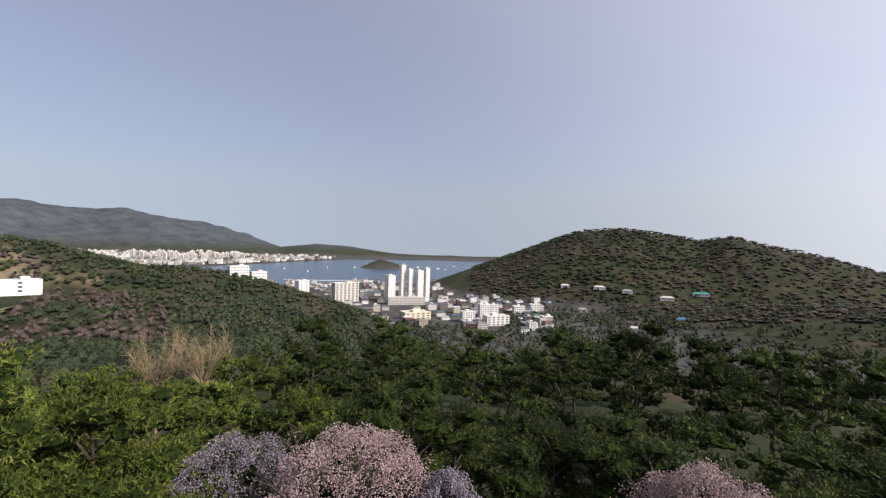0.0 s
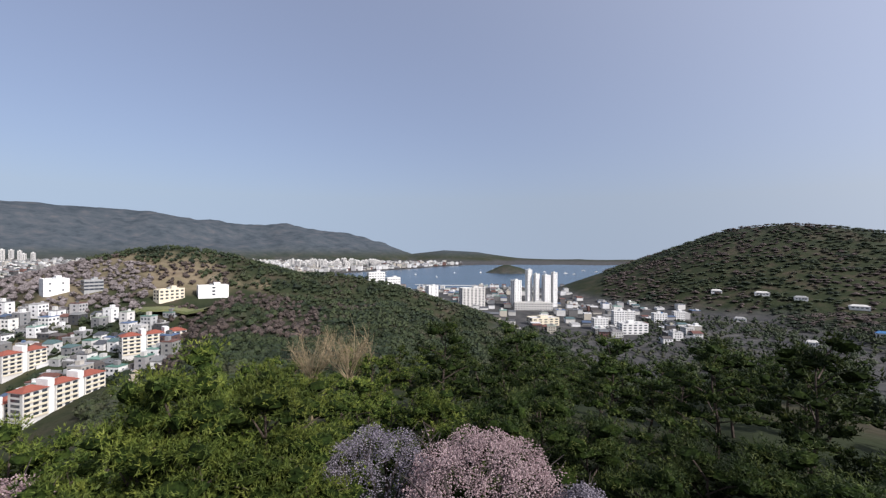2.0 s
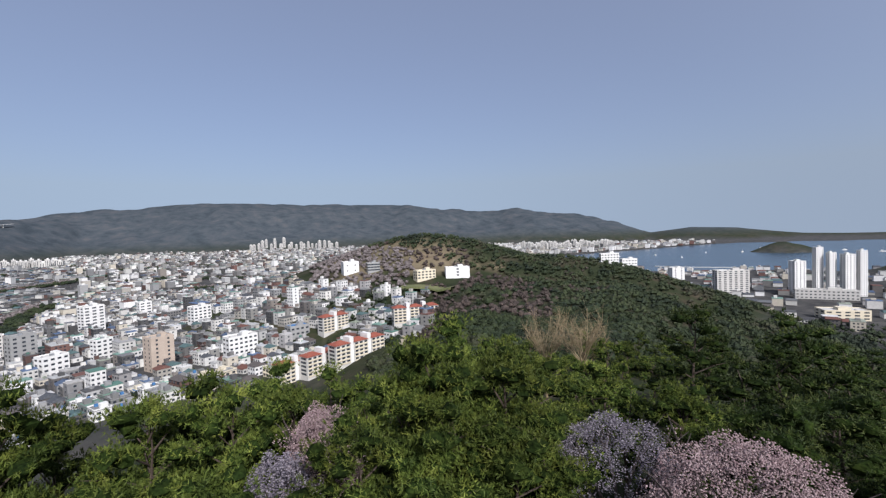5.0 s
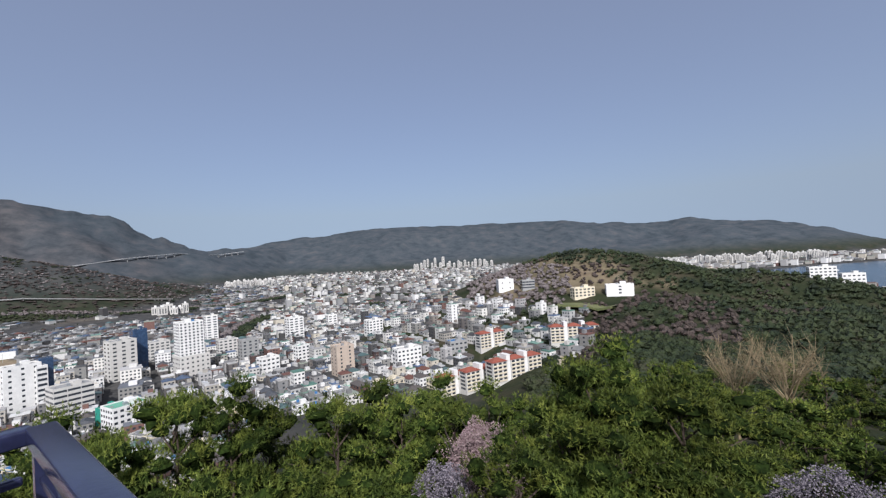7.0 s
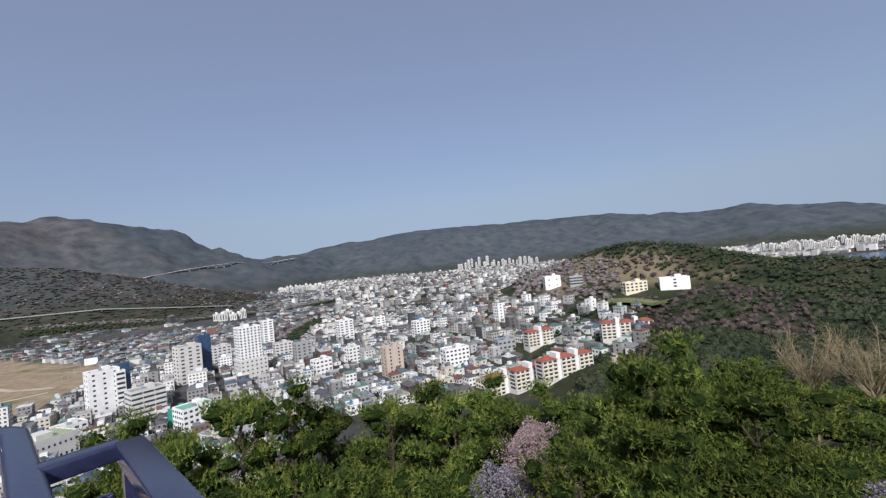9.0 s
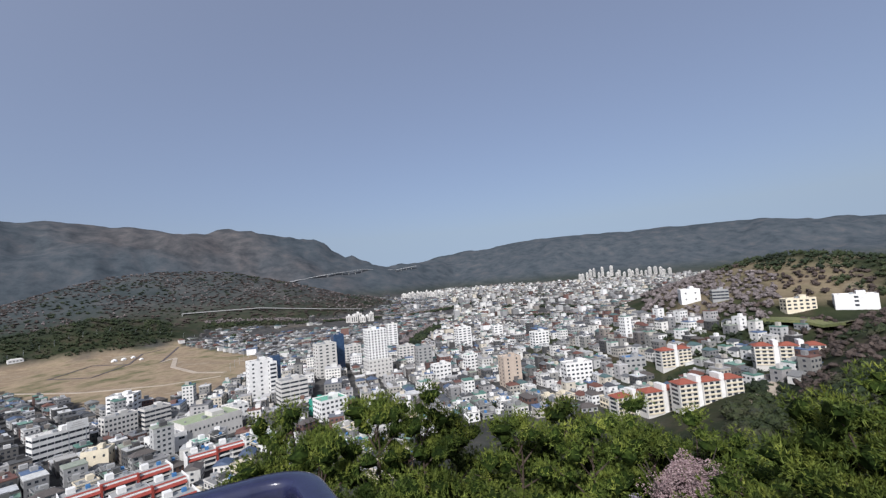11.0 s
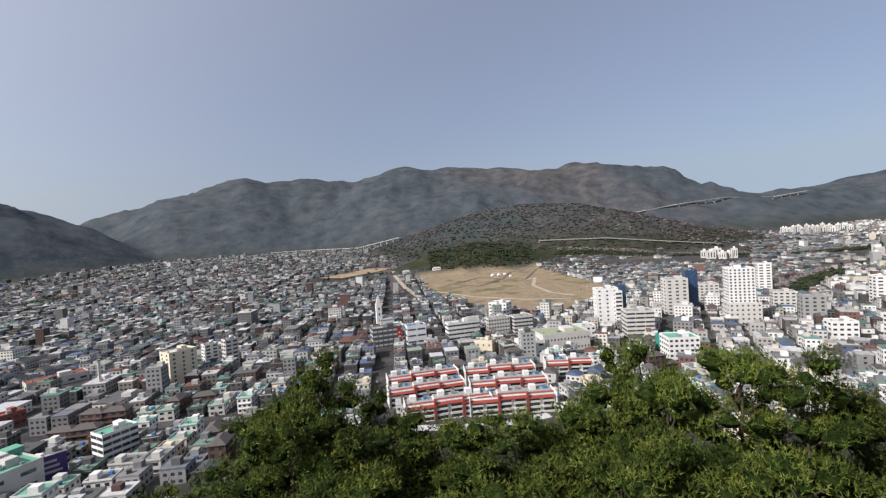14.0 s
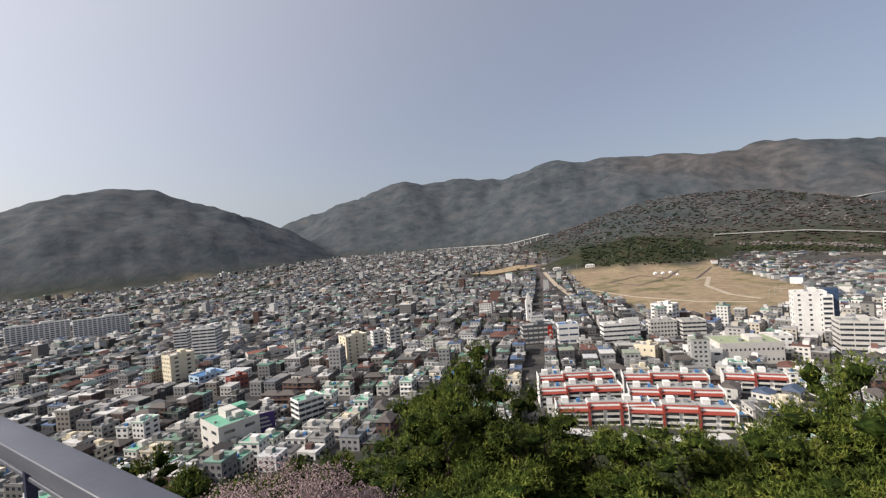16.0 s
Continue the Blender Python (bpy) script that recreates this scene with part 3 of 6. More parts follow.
def parapet(parent, w, d, z, material, high=0.9, thick=0.25, at_xy=(0, 0)):
    cx, cy = at_xy
    c = np.array([[cx, cy - d / 2 + thick / 2, z], [cx, cy + d / 2 - thick / 2, z], [cx - w / 2 + thick / 2, cy, z], [cx + w / 2 - thick / 2, cy, z]])
    s = np.array([[w, thick, high], [w, thick, high], [thick, d - 2 * thick, high], [thick, d - 2 * thick, high]])
    part("parapet", *boxes(c, s, np.zeros(4)), material, parent)


def pane_row(w, d, z, cols, cols_side, wide, high, at_xy=(0, 0), proud=0.04):
    """One storey's panes on all four sides, each a thin box."""
    cx, cy = at_xy
    c, s = [], []
    for k in range(cols):
        u = (k + 0.5) / cols * w - w / 2
        for sy in (-1, 1):
            c.append([cx + u, cy + sy * d / 2, z])
            s.append([wide * w / cols, 2 * proud, high])
    for k in range(cols_side):
        u = (k + 0.5) / cols_side * d - d / 2
        for sx in (-1, 1):
            c.append([cx + sx * w / 2, cy + u, z])
            s.append([2 * proud, wide * d / cols_side, high])
    return boxes(np.array(c), np.array(s), np.zeros(len(c)))


def block(ob, w, d, h, wall, roof, floors, cols, side=2, glass=None, wide=0.55, high=1.5, at_xy=(0, 0), z0=0.0, bands=False, head=True, seed=1):
    """One flat-roofed volume: wall, roof slab, parapet, a row of panes for each storey, stair head and tank."""
    rg = random.Random(seed)
    cx, cy = at_xy
    sunk = 2.5 if z0 == 0 else 0
    box_part("wall", (w, d, h + sunk), (cx, cy, z0 - sunk), wall, ob)
    box_part("roof", (w - 0.5, d - 0.5, 0.12), (cx, cy, z0 + h), roof, ob)
    parapet(ob, w, d, z0 + h, wall, at_xy=at_xy)
    step = h / floors
    for k in range(floors):
        part("window", *pane_row(w, d, z0 + k * step + 0.32 * step, cols, side, 0.93 if bands else wide, min(high, 0.55 * step), at_xy), glass or M_GLASS, ob)["kind"] = "stuff"
    if head:
        hw, hd = w * rg.uniform(0.2, 0.3), d * rg.uniform(0.3, 0.5)
        px, py = cx + rg.uniform(-0.25, 0.25) * w, cy + rg.uniform(-0.1, 0.2) * d
        box_part("stair_head", (hw, hd, 3.0), (px, py, z0 + h + 0.12), wall, ob)
        qx = cx - (px - cx) * 1.1 + 1.5
        box_part("water_tank", (2.2, 2.2, 1.9), (qx, cy - 0.2 * d, z0 + h + 0.12), M_BLUEROOF if rg.random() < 0.3 else M_STEEL, ob)
        for i in range(3):
            box_part("air_unit", (1.1, 0.8, 1.0), (cx + rg.uniform(-0.4, 0.4) * w, cy + rg.uniform(-0.4, 0.0) * d, z0 + h + 0.12), M_GREY, ob)


def stand(name, az, r, turn, label, category, group=""):
    p = at(az, r)
    KEEP_OUT_ADD(p.x, p.y)
    return root(name, p.x, p.y, height(p.x, p.y), az + turn, label, category, group)


LAST = []


def KEEP_OUT_ADD(x, y):
    LAST[:] = [x, y]


def clear(radius):
    KEEP_OUT.append((LAST[0], LAST[1], radius))


def simple(name, az, r, w, h, floors, cols, wall, roof, label, turn=22, depth=0.7, side=2, glass=None, bands=False, wide=0.55, seed=1, category="building"):
    """A building whose seen breadth is w."""
    c, s = abs(math.cos(radians(turn))), abs(math.sin(radians(turn)))
    fw = w / (c + depth * s)
    ob = stand(name, az, r, turn, label, category)
    block(ob, fw, fw * depth, h, wall, roof, floors, cols, side, glass, wide, bands=bands, seed=seed)
    clear(fw * 0.62 + 5)
    return ob


# offices and flats along the main street
simple("office_building", 123.5, 500, 26, 19, 5, 5, M_WHITE, M_OFFWHITE, "white office block with a clock turret beside the field", turn=-24)
simple("office_building", 124.0, 421, 24, 17, 5, 8, M_OFFWHITE, M_GREY, "pale grey office building with rows of tall windows", turn=20, depth=0.5, wide=0.6)
simple("office_building", 128.6, 414, 33, 16, 4, 8, M_WHITE, M_OFFWHITE, "long white four-storey office with wide window bands", turn=18, depth=0.35, bands=True)
simple("office_building", 120.9, 425, 22, 17, 5, 5, M_OFFWHITE, M_GREY, "grey and white office block with dark glazing", turn=20, bands=True)
simple("shop_building", 138.6, 411, 30, 17, 4, 6, M_DGREY, M_GREY, "dark shop building with a white window grid", turn=12, depth=0.5, wide=0.8, glass=M_OFFWHITE)
simple("shop_building", 134.8, 409, 20, 17, 3, 2, M_WHITE, M_BLUEROOF, "white framed shop building with dark blue glass front", turn=12, glass=M_GLASS_BLUE, wide=0.85)
simple("small_hall", 125.7, 356, 17, 11, 2, 3, M_CREAM, M_OFFWHITE, "plain pale yellow hall with few windows", turn=-20, wide=0.25)
simple("market_hall", 116.1, 369, 46, 14, 2, 14, M_OFFWHITE, M_OLIVEROOF, "large beige hall with an olive flat roof", turn=24, depth=0.6, wide=0.4, side=8)
simple("white_hall", 120.0, 352, 24, 11, 2, 3, M_WHITE, M_WHITE, "low white hall with a flat white roof", turn=20)
simple("apartment_block", 162.4, 387, 24, 25, 8, 3, M_CREAM, M_OFFWHITE, "cream apartment block with a narrow window strip", turn=26, wide=0.22)
simple("office_building", 159.3, 420, 13, 20, 7, 2, M_WHITE, M_GREY, "slim white block with small windows", turn=20)
simple("office_building", 157.2, 412, 13, 23, 7, 2, M_OFFWHITE, M_GREY, "slim pale block with black glass strips", turn=24, wide=0.7)
simple("apartment_tower", 181.4, 545, 16, 27, 9, 2, M_WHITE, M_GREY, "white nine-storey apartment tower with grey side", turn=-24, bands=True)
simple("apartment_tower", 178.9, 505, 28, 32, 10, 3, M_WHITE, M_GREY, "tall pale apartment tower with dark balconies", turn=-24, bands=True, depth=0.8)
simple("school_building", 181.9, 438, 24, 22, 6, 2, M_CREAM, M_OFFWHITE, "cream six-storey block with small square windows", turn=26, wide=0.3, side=5)
simple("blue_house", 179.2, 400, 26, 9, 3, 5, paint("pale_blue_paint", (0.42, 0.55, 0.68)), M_BLUEROOF, "pale blue building with a blue flat roof", turn=28)
simple("apartment_block", 193.2, 880, 72, 27, 9, 12, M_WHITE, M_OFFWHITE, "long white slab of flats with balcony rows", turn=4, depth=0.2, wide=0.7)
simple("apartment_block", 188.4, 850, 68, 27, 9, 12, M_WHITE, M_OFFWHITE, "long white slab of flats with roof stair heads", turn=4, depth=0.2, wide=0.7)
ob = simple("theatre_building", 177.2, 250, 27, 16, 3, 2, M_OFFWHITE, M_GREENROOF, "pale building with a bright green roof terrace", turn=22, depth=1.1, wide=0.5)
box_part("roof_room", (6, 9, 4), (1, 4, 16.1), M_OFFWHITE, ob, "pale roof room with green top")
box_part("roof_room", (9, 6, 3), (7, 8, 16.1), M_GREENROOF, ob, "green coated roof room")
simple("office_building", 168.5, 262, 18, 15, 5, 4, M_WHITE, M_GREENROOF, "white five-storey office with a green roof", turn=24, bands=True)
simple("brick_house", 176.2, 375, 16, 8, 2, 4, paint("red_brick_wall", (0.28, 0.09, 0.07)), M_BRICKROOF, "dark red brick house", turn=24)
simple("warehouse", 172.7, 470, 40, 6, 1, 5, M_OFFWHITE, M_BRICKROOF, "low warehouse with a faded red roof", turn=10, depth=0.4)
# high buildings in the centre
ob = simple("office_tower", 110.4, 461, 24, 36, 9, 3, M_WHITE, M_OFFWHITE, "white office tower with a blank side and dark window slots", turn=14, depth=0.6, wide=0.25, side=2)
box_part("glass_bay", (7, 9, 34), (10.5, -3.2, 0), M_WHITE, ob, "tall white corner bay")
for k in range(8):
    box_part("window", (5.5, 0.3, 1.7), (10.5, -7.8, 3 + k * 3.9), M_GLASS, ob)
box_part("glass_bay", (9, 10, 38), (15.5, 6, 0), M_GLASS_BLUE, ob, "dark blue glass stair tower")
simple("office_building", 106.9, 419, 27, 22, 6, 3, M_OFFWHITE, M_GREY, "grey six-storey office with open window bands", turn=16, bands=True, depth=0.7)
simple("office_tower", 102.8, 525, 26, 37, 10, 3, M_OFFWHITE, M_GREY, "pale office tower with small windows", turn=20, wide=0.4)
simple("glass_tower", 101.2, 540, 15, 44, 12, 3, M_GLASS_BLUE, M_GREY, "dark blue glass office tower", turn=20, wide=0.9, glass=M_GLASS_BLUE)
ob = stand("hotel_tower", 96.4, 484, 18, "tall white tower over a wide pale podium", "building")
block(ob, 26, 20, 20, M_OFFWHITE, M_OFFWHITE, 5, 6, 5, wide=0.35, seed=3)
block(ob, 21, 16, 31, M_WHITE, M_OFFWHITE, 11, 6, 5, wide=0.45, z0=20.1, at_xy=(-1, 1), seed=4)
clear(24)
simple("apartment_block", 94.3, 690, 17, 38, 11, 2, M_WHITE, M_YELLOW, "white block with a yellow painted top", turn=15)
simple("hospital", 102.6, 345, 25, 17, 5, 6, M_WHITE, M_GREENROOF, "white five-storey building with neat square windows", turn=22, depth=0.8, side=5)
simple("netted_building", 104.0, 372, 14, 11, 2, 1, M_TEAL, M_GREY, "low building wrapped in green netting", turn=22, wide=0.1)
simple("stone_tower", 79.6, 393, 20, 25, 8, 2, M_TAN, M_TAN, "tan stone office tower with one slot of windows", turn=24, wide=0.18, depth=0.8)
simple("apartment_block", 71.4, 390, 26, 14, 4, 6, M_WHITE, M_OFFWHITE, "white four-storey block of flats", turn=24, depth=0.5)
simple("office_building", 85.2, 641, 25, 28, 8, 3, M_WHITE, M_OFFWHITE, "white eight-storey block in the crowded centre", turn=24)
simple("office_building", 80.7, 690, 17, 22, 6, 2, M_WHITE, M_OFFWHITE, "white block among low roofs", turn=20)
simple("office_building", 90.5, 505, 20, 24, 7, 3, M_GREY, M_GREY, "grey office block with dark slots", turn=20, wide=0.4)
simple("office_building", 88.4, 440, 20, 15, 4, 4, M_WHITE, M_OFFWHITE, "white four-storey corner building", turn=24)
simple("office_building", 92.8, 560, 22, 20, 6, 4, M_OFFWHITE, M_GREY, "pale six-storey office with a grey roof", turn=14)
simple("office_building", 84.5, 470, 16, 17, 5, 3, M_WHITE, M_GREENROOF, "white five-storey office with a green roof", turn=28)
simple("office_building", 75.5, 520, 22, 16, 5, 4, M_WHITE, M_OFFWHITE, "white five-storey block below the hill", turn=28)
simple("office_building", 99.5, 610, 24, 21, 6, 4, M_OFFWHITE, M_GREY, "pale block behind the centre", turn=16)
simple("office_building", 113.2, 400, 20, 12, 3, 4, M_WHITE, M_OFFWHITE, "low white street building", turn=20)
simple("sports_hall", 64.9, 390, 20, 8, 2, 4, M_GREY, M_BLUEROOF, "low hall with a bright blue roof", turn=24)
# on the hill slope
simple("school_gym", 44.2, 469, 27, 9.5, 3, 1, M_WHITE, M_OFFWHITE, "large plain white hall on the hillside", turn=8, depth=0.45, wide=0.1)
simple("school_building", 48.5, 462, 24, 9, 3, 5, M_CREAM, M_OFFWHITE, "cream three-storey school on the slope", turn=30, depth=0.4)
simple("white_hall", 58.1, 508, 20, 12, 2, 2, M_WHITE, M_WHITE, "bright white hall below the wooded hill", turn=14, wide=0.15)
simple("school_building", 55.2, 498, 16, 9, 3, 4, M_GREY, M_GREY, "grey three-storey school block", turn=14, bands=True)
# by the bay
for k, (a, r, w, h) in enumerate([(6.8, 843, 21, 50), (5.2, 850, 13, 70), (4.2, 848, 12, 62), (3.0, 850, 17, 60), (2.0, 856, 12, 65)]):
    simple("apartment_tower", a, r, w, h, int(h / 2.9), 3, M_WHITE, M_OFFWHITE, "tall white apartment tower by the bay", turn=34, depth=0.9, wide=0.3, seed=k)
simple("podium_building", 4.6, 808, 70, 13, 3, 14, M_OFFWHITE, M_OFFWHITE, "long low podium with arched openings", turn=10, depth=0.2, wide=0.5)
simple("apartment_block", 12.5, 830, 50, 36, 12, 6, M_OFFWHITE, M_WHITE, "twin pale apartment block with dark recessed strips", turn=26, depth=0.35, wide=0.5)
simple("apartment_block", 17.8, 930, 28, 31, 10, 2, M_WHITE, M_OFFWHITE, "white apartment block with dark grey side", turn=30, wide=0.25)
simple("hospital", 25.1, 640, 26, 14, 4, 6, M_WHITE, M_OFFWHITE, "white hospital wing behind the ridge", turn=24, depth=0.3)
simple("hospital", 22.9, 700, 24, 22, 5, 5, M_WHITE, M_OFFWHITE, "white hospital block with stair tower", turn=24, depth=0.4)
for k, (a, r, w, h) in enumerate([(-3.5, 629, 22, 15), (-5.7, 690, 22, 19), (-7.0, 700, 13, 18), (-7.2, 617, 38, 13), (-10.1, 735, 22, 13), (-12.1, 771, 18, 13), (3.4, 639, 46, 10)]):
    simple("apartment_block", a, r, w, h, max(3, int(h / 3)), 5, M_WHITE if k < 6 else M_CREAM, M_OFFWHITE, "small white block of flats in the valley", turn=26, depth=0.5, seed=k)


def far_flats(n, a0, a1, r0, r1, h, label, rg):
    for k in range(n):
        a, r = a0 + (a1 - a0) * (k + rg.uniform(0.2, 0.8)) / n, rg.uniform(r0, r1)
        ob = stand("apartment_tower", a, r, rg.uniform(-25, 25), label, "building", "distant flats")
        w, hh = rg.uniform(11, 20), h * rg.uniform(0.6, 0.95)
        box_part("wall", (w, 13, hh + 4), (0, 0, -4), M_OFFWHITE, ob)
        box_part("roof", (w + 0.6, 13.6, 0.8), (0, 0, hh), M_OFFWHITE, ob)
        box_part("stair_head", (w * 0.3, 8, 4), (0, 0, hh + 0.8), M_WHITE, ob)
        for i in range(3):
            box_part("window", (w * 0.11, 13.2, hh - 6), ((i - 1) * w * 0.3, 0, 3), M_GLASS, ob, "dark glazed balcony strip")


rg = random.Random(8)
far_flats(18, 87.2, 92.6, 1980, 2060, 34, "white distant apartment slab in the valley", rg)
far_flats(22, 59.5, 70, 2950, 3200, 66, "pale distant apartment tower before the mountain range", rg)
far_flats(44, 24.5, 36, 2280, 2700, 50, "white shoreline apartment tower across the bay", rg)
far_flats(16, 37, 43, 2400, 2700, 40, "white apartment tower on the far shore", rg)
far_flats(6, 96.5, 99.8, 1150, 1240, 22, "white block of flats beside the field", rg)
far_flats(3, 176, 177.4, 1750, 1800, 26, "pale apartment tower at the foot of the dark hill", rg)


def hip(w, d, z, rise, cx=0.0, cy=0.0, over=0.5):
    x, y = w / 2 + over, d / 2 + over
    k = max(0.1, x - y)
    v = np.array([[-x, -y, 0], [x, -y, 0], [x, y, 0], [-x, y, 0], [-k, 0, rise], [k, 0, rise], [k, 0.01, rise], [-k, 0.01, rise]], float) + [cx, cy, z]
    f = np.array([[0, 1, 5, 4], [2, 3, 7, 6], [1, 2, 6, 5], [3, 0, 4, 7], [0, 3, 2, 1]])
    return v, f


def red_flats(az, r, turn, sections):
    """Five-storey cream flats: hipped red roofs in sections between white stair towers."""
    ob = stand("apartment_block", az, r, turn, "cream five-storey flats with orange-red hipped roofs", "building", "red-roofed flats")
    n, w, d, h = sections, 11.0, 9.0, 12.5
    total = n * w + (n - 1) * 3
    for k in range(n):
        cx = -total / 2 + w / 2 + k * (w + 3)
        box_part("wall", (w, d, h + 4), (cx, 0, -4), M_OFFWHITE, ob)
        part("roof", *hip(w, d, h, 2.2, cx), M_BRICKROOF, ob, "orange-red hipped roof")
        for fl in range(5):
            part("window", *pane_row(w, d, 0.8 + fl * 2.45, 3, 1, 0.62, 1.4, (cx, 0)), M_GLASS, ob)["kind"] = "stuff"
            box_part("balcony", (w - 1.0, 0.5, 0.9), (cx, -d / 2 - 0.25, 0.0 + fl * 2.45), M_CREAM, ob)
        if k < n - 1:
            box_part("stair_tower", (2.98, d - 1.5, h + 7.4), (cx + w / 2 + 1.5, 0, -4), M_WHITE, ob)
    clear(total * 0.55 + 5)


for a, r, t, n in [(65.6, 293, 36, 2), (61.2, 298, 36, 3), (57.6, 292, 36, 3), (60.5, 383, 34, 2), (49.9, 371, 14, 3)]:
    red_flats(a, r, t, n)


def red_terrace(az, r, turn, units, group="red-roofed terraces"):
    """A terrace of white three-storey houses with a sloping red eave and red fins."""
    ob = stand("terrace_row", az, r, turn, "white three-storey terrace with sloping dull red eaves", "house", group)
    w, d, h = 15.0, 10.5, 9.0
    total = units * w
    box_part("wall", (total, d, h + 3), (0, 0, -3), M_WHITE, ob)
    y0, y1 = -d / 2 - 1.4, -d / 2 + 1.9
    f = np.array([[4, 5, 6, 7], [0, 3, 2, 1], [0, 1, 5, 4], [1, 2, 6, 5], [2, 3, 7, 6], [3, 0, 4, 7]])
    for k in range(units):
        cx, up = -total / 2 + (k + 0.5) * w, (0.0, 0.9, 0.35)[k % 3]
        x0, x1 = cx - w / 2 + 0.5, cx + w / 2 - 0.5
        box_part("upper_wall", (w - 0.1, d - 0.1, up + 0.3), (cx, 0, h - 0.02), M_WHITE, ob)
        box_part("roof", (w - 0.9, d - 0.9, 0.25), (cx, 0.3, h + up + 0.26), M_GREY, ob, "grey flat roof")
        a, b = h + up - 1.5, h + up + 0.75
        v = np.array([[x0, y0, a], [x1, y0, a], [x1, y1, b], [x0, y1, b], [x0, y0, a + 0.3], [x1, y0, a + 0.3], [x1, y1, b + 0.3], [x0, y1, b + 0.3]], float)
        part("eave", v, f, M_REDROOF, ob, "sloping dull red eave")
        box_part("water_tank", (1.8, 1.8, 1.6), (cx + 3.5, 2.2, h + up + 0.5), M_STEEL if k % 2 else M_BLUEROOF, ob)
        box_part("stair_head", (3.4, 3.6, 2.4), (cx - 3.0, 2.6, h + up + 0.5), M_WHITE, ob)
    for sx in (-1, 1):
        box_part("gable_wall", (0.3, d + 2.0, h + 4.5), (sx * (total / 2 + 0.26), -0.6, -3), M_WHITE, ob)
    for k in range(units):
        cx = -total / 2 + (k + 0.5) * w
        if k:
            box_part("fin", (0.95, 2.9, h + 5.2), (cx - w / 2, -d / 2 - 0.1, -3), M_REDROOF, ob, "red fin wall")
        for fl in range(3):
            for q in (-1, 1):
                box_part("balcony", (w / 2 - 1.6, 1.0, 0.95), (cx + q * w / 4, -d / 2 - 0.5, fl * 2.9 - 0.1), M_OFFWHITE, ob)
                box_part("window", (w / 2 - 2.0, 0.12, 1.7), (cx + q * w / 4, -d / 2 - 0.02, fl * 2.9 + 0.85), M_GLASS, ob)
    for q in (-0.33, 0, 0.33):
        v = Matrix.Rotation(radians(az + turn), 3, 'Z') @ Vector((q * total, 0, 0))
        KEEP_OUT.append((LAST[0] + v.x, LAST[1] + v.y, 13.5))


for a, r, u in [(134.3, 283, 3), (133.9, 259, 3), (131.2, 230, 3), (124.2, 288, 3), (123.2, 262, 3), (122.8, 234, 3), (115.4, 301, 2)]:
    red_terrace(a, r, 10, u)


def church():
    ob = stand("church", 139.4, 493, 10, "white church with a slim pointed steeple", "church")
    box_part("wall", (16, 22, 10), (8, 6, 0), M_WHITE, ob)
    part("roof", *hip(16, 22, 10, 4, 8, 6), M_GREY, ob)
    box_part("steeple", (6, 6, 28), (0, 0, -2), M_WHITE, ob, "square white bell tower")
    v = np.array([[-3, -3, 26], [3, -3, 26], [3, 3, 26], [-3, 3, 26], [0, 0, 38], [0.05, 0, 38], [0.05, 0.05, 38], [0, 0.05, 38]], float)
    part("spire", v, BOX, M_OFFWHITE, ob)
    for z in (8, 15, 21):
        box_part("window", (1.6, 6.1, 2.6), (0, 0, z), M_GLASS, ob)
    clear(15)


church()


def sign_board(az, r, z, w, h, material, turn, label):
    """A flat advertising board on two posts, its writing as bars."""
    p = at(az, r)
    g = height(p.x, p.y)
    ob = root("sign_board", p.x, p.y, g, az + turn, label, "sign")
    for sx in (-0.4, 0.4):
        box_part("post", (0.4, 0.4, z), (sx * w, 0, 0), M_STEEL, ob)
    box_part("panel", (w, 0.5, h), (0, 0, z), material, ob)
    for k in range(3):
        box_part("writing_bar", (w * (0.7 - 0.15 * k), 0.06, h * 0.1), (0, -0.29, z + h * (0.25 + 0.22 * k)), M_OFFWHITE, ob)


sign_board(173.6, 252, 4, 11, 10, paint("violet_board", (0.10, 0.06, 0.20)), 6, "large violet advertising board with pale lettering bars")
sign_board(127.2, 405, 16.5, 12, 6, M_WHITE, 18, "white roof sign with illegible lettering")
sign_board(136.9, 400, 0.5, 4, 17, M_REDPANEL, 12, "tall red shop sign panel")


def chimney():
    p = at(169.4, 400)
    ob = root("chimney", p.x, p.y, height(p.x, p.y), 0, "slim pale bathhouse chimney", "chimney")
    box_part("shaft", (1.6, 1.6, 26), (0, 0, -1), M_OFFWHITE, ob)
    box_part("cap", (2.0, 2.0, 0.8), (0, 0, 25), M_GREY, ob)


chimney()


for k in range(8):
    p = at(116 + k * 3.3, 210)
    KEEP_OUT.append((p.x, p.y, 17.0))


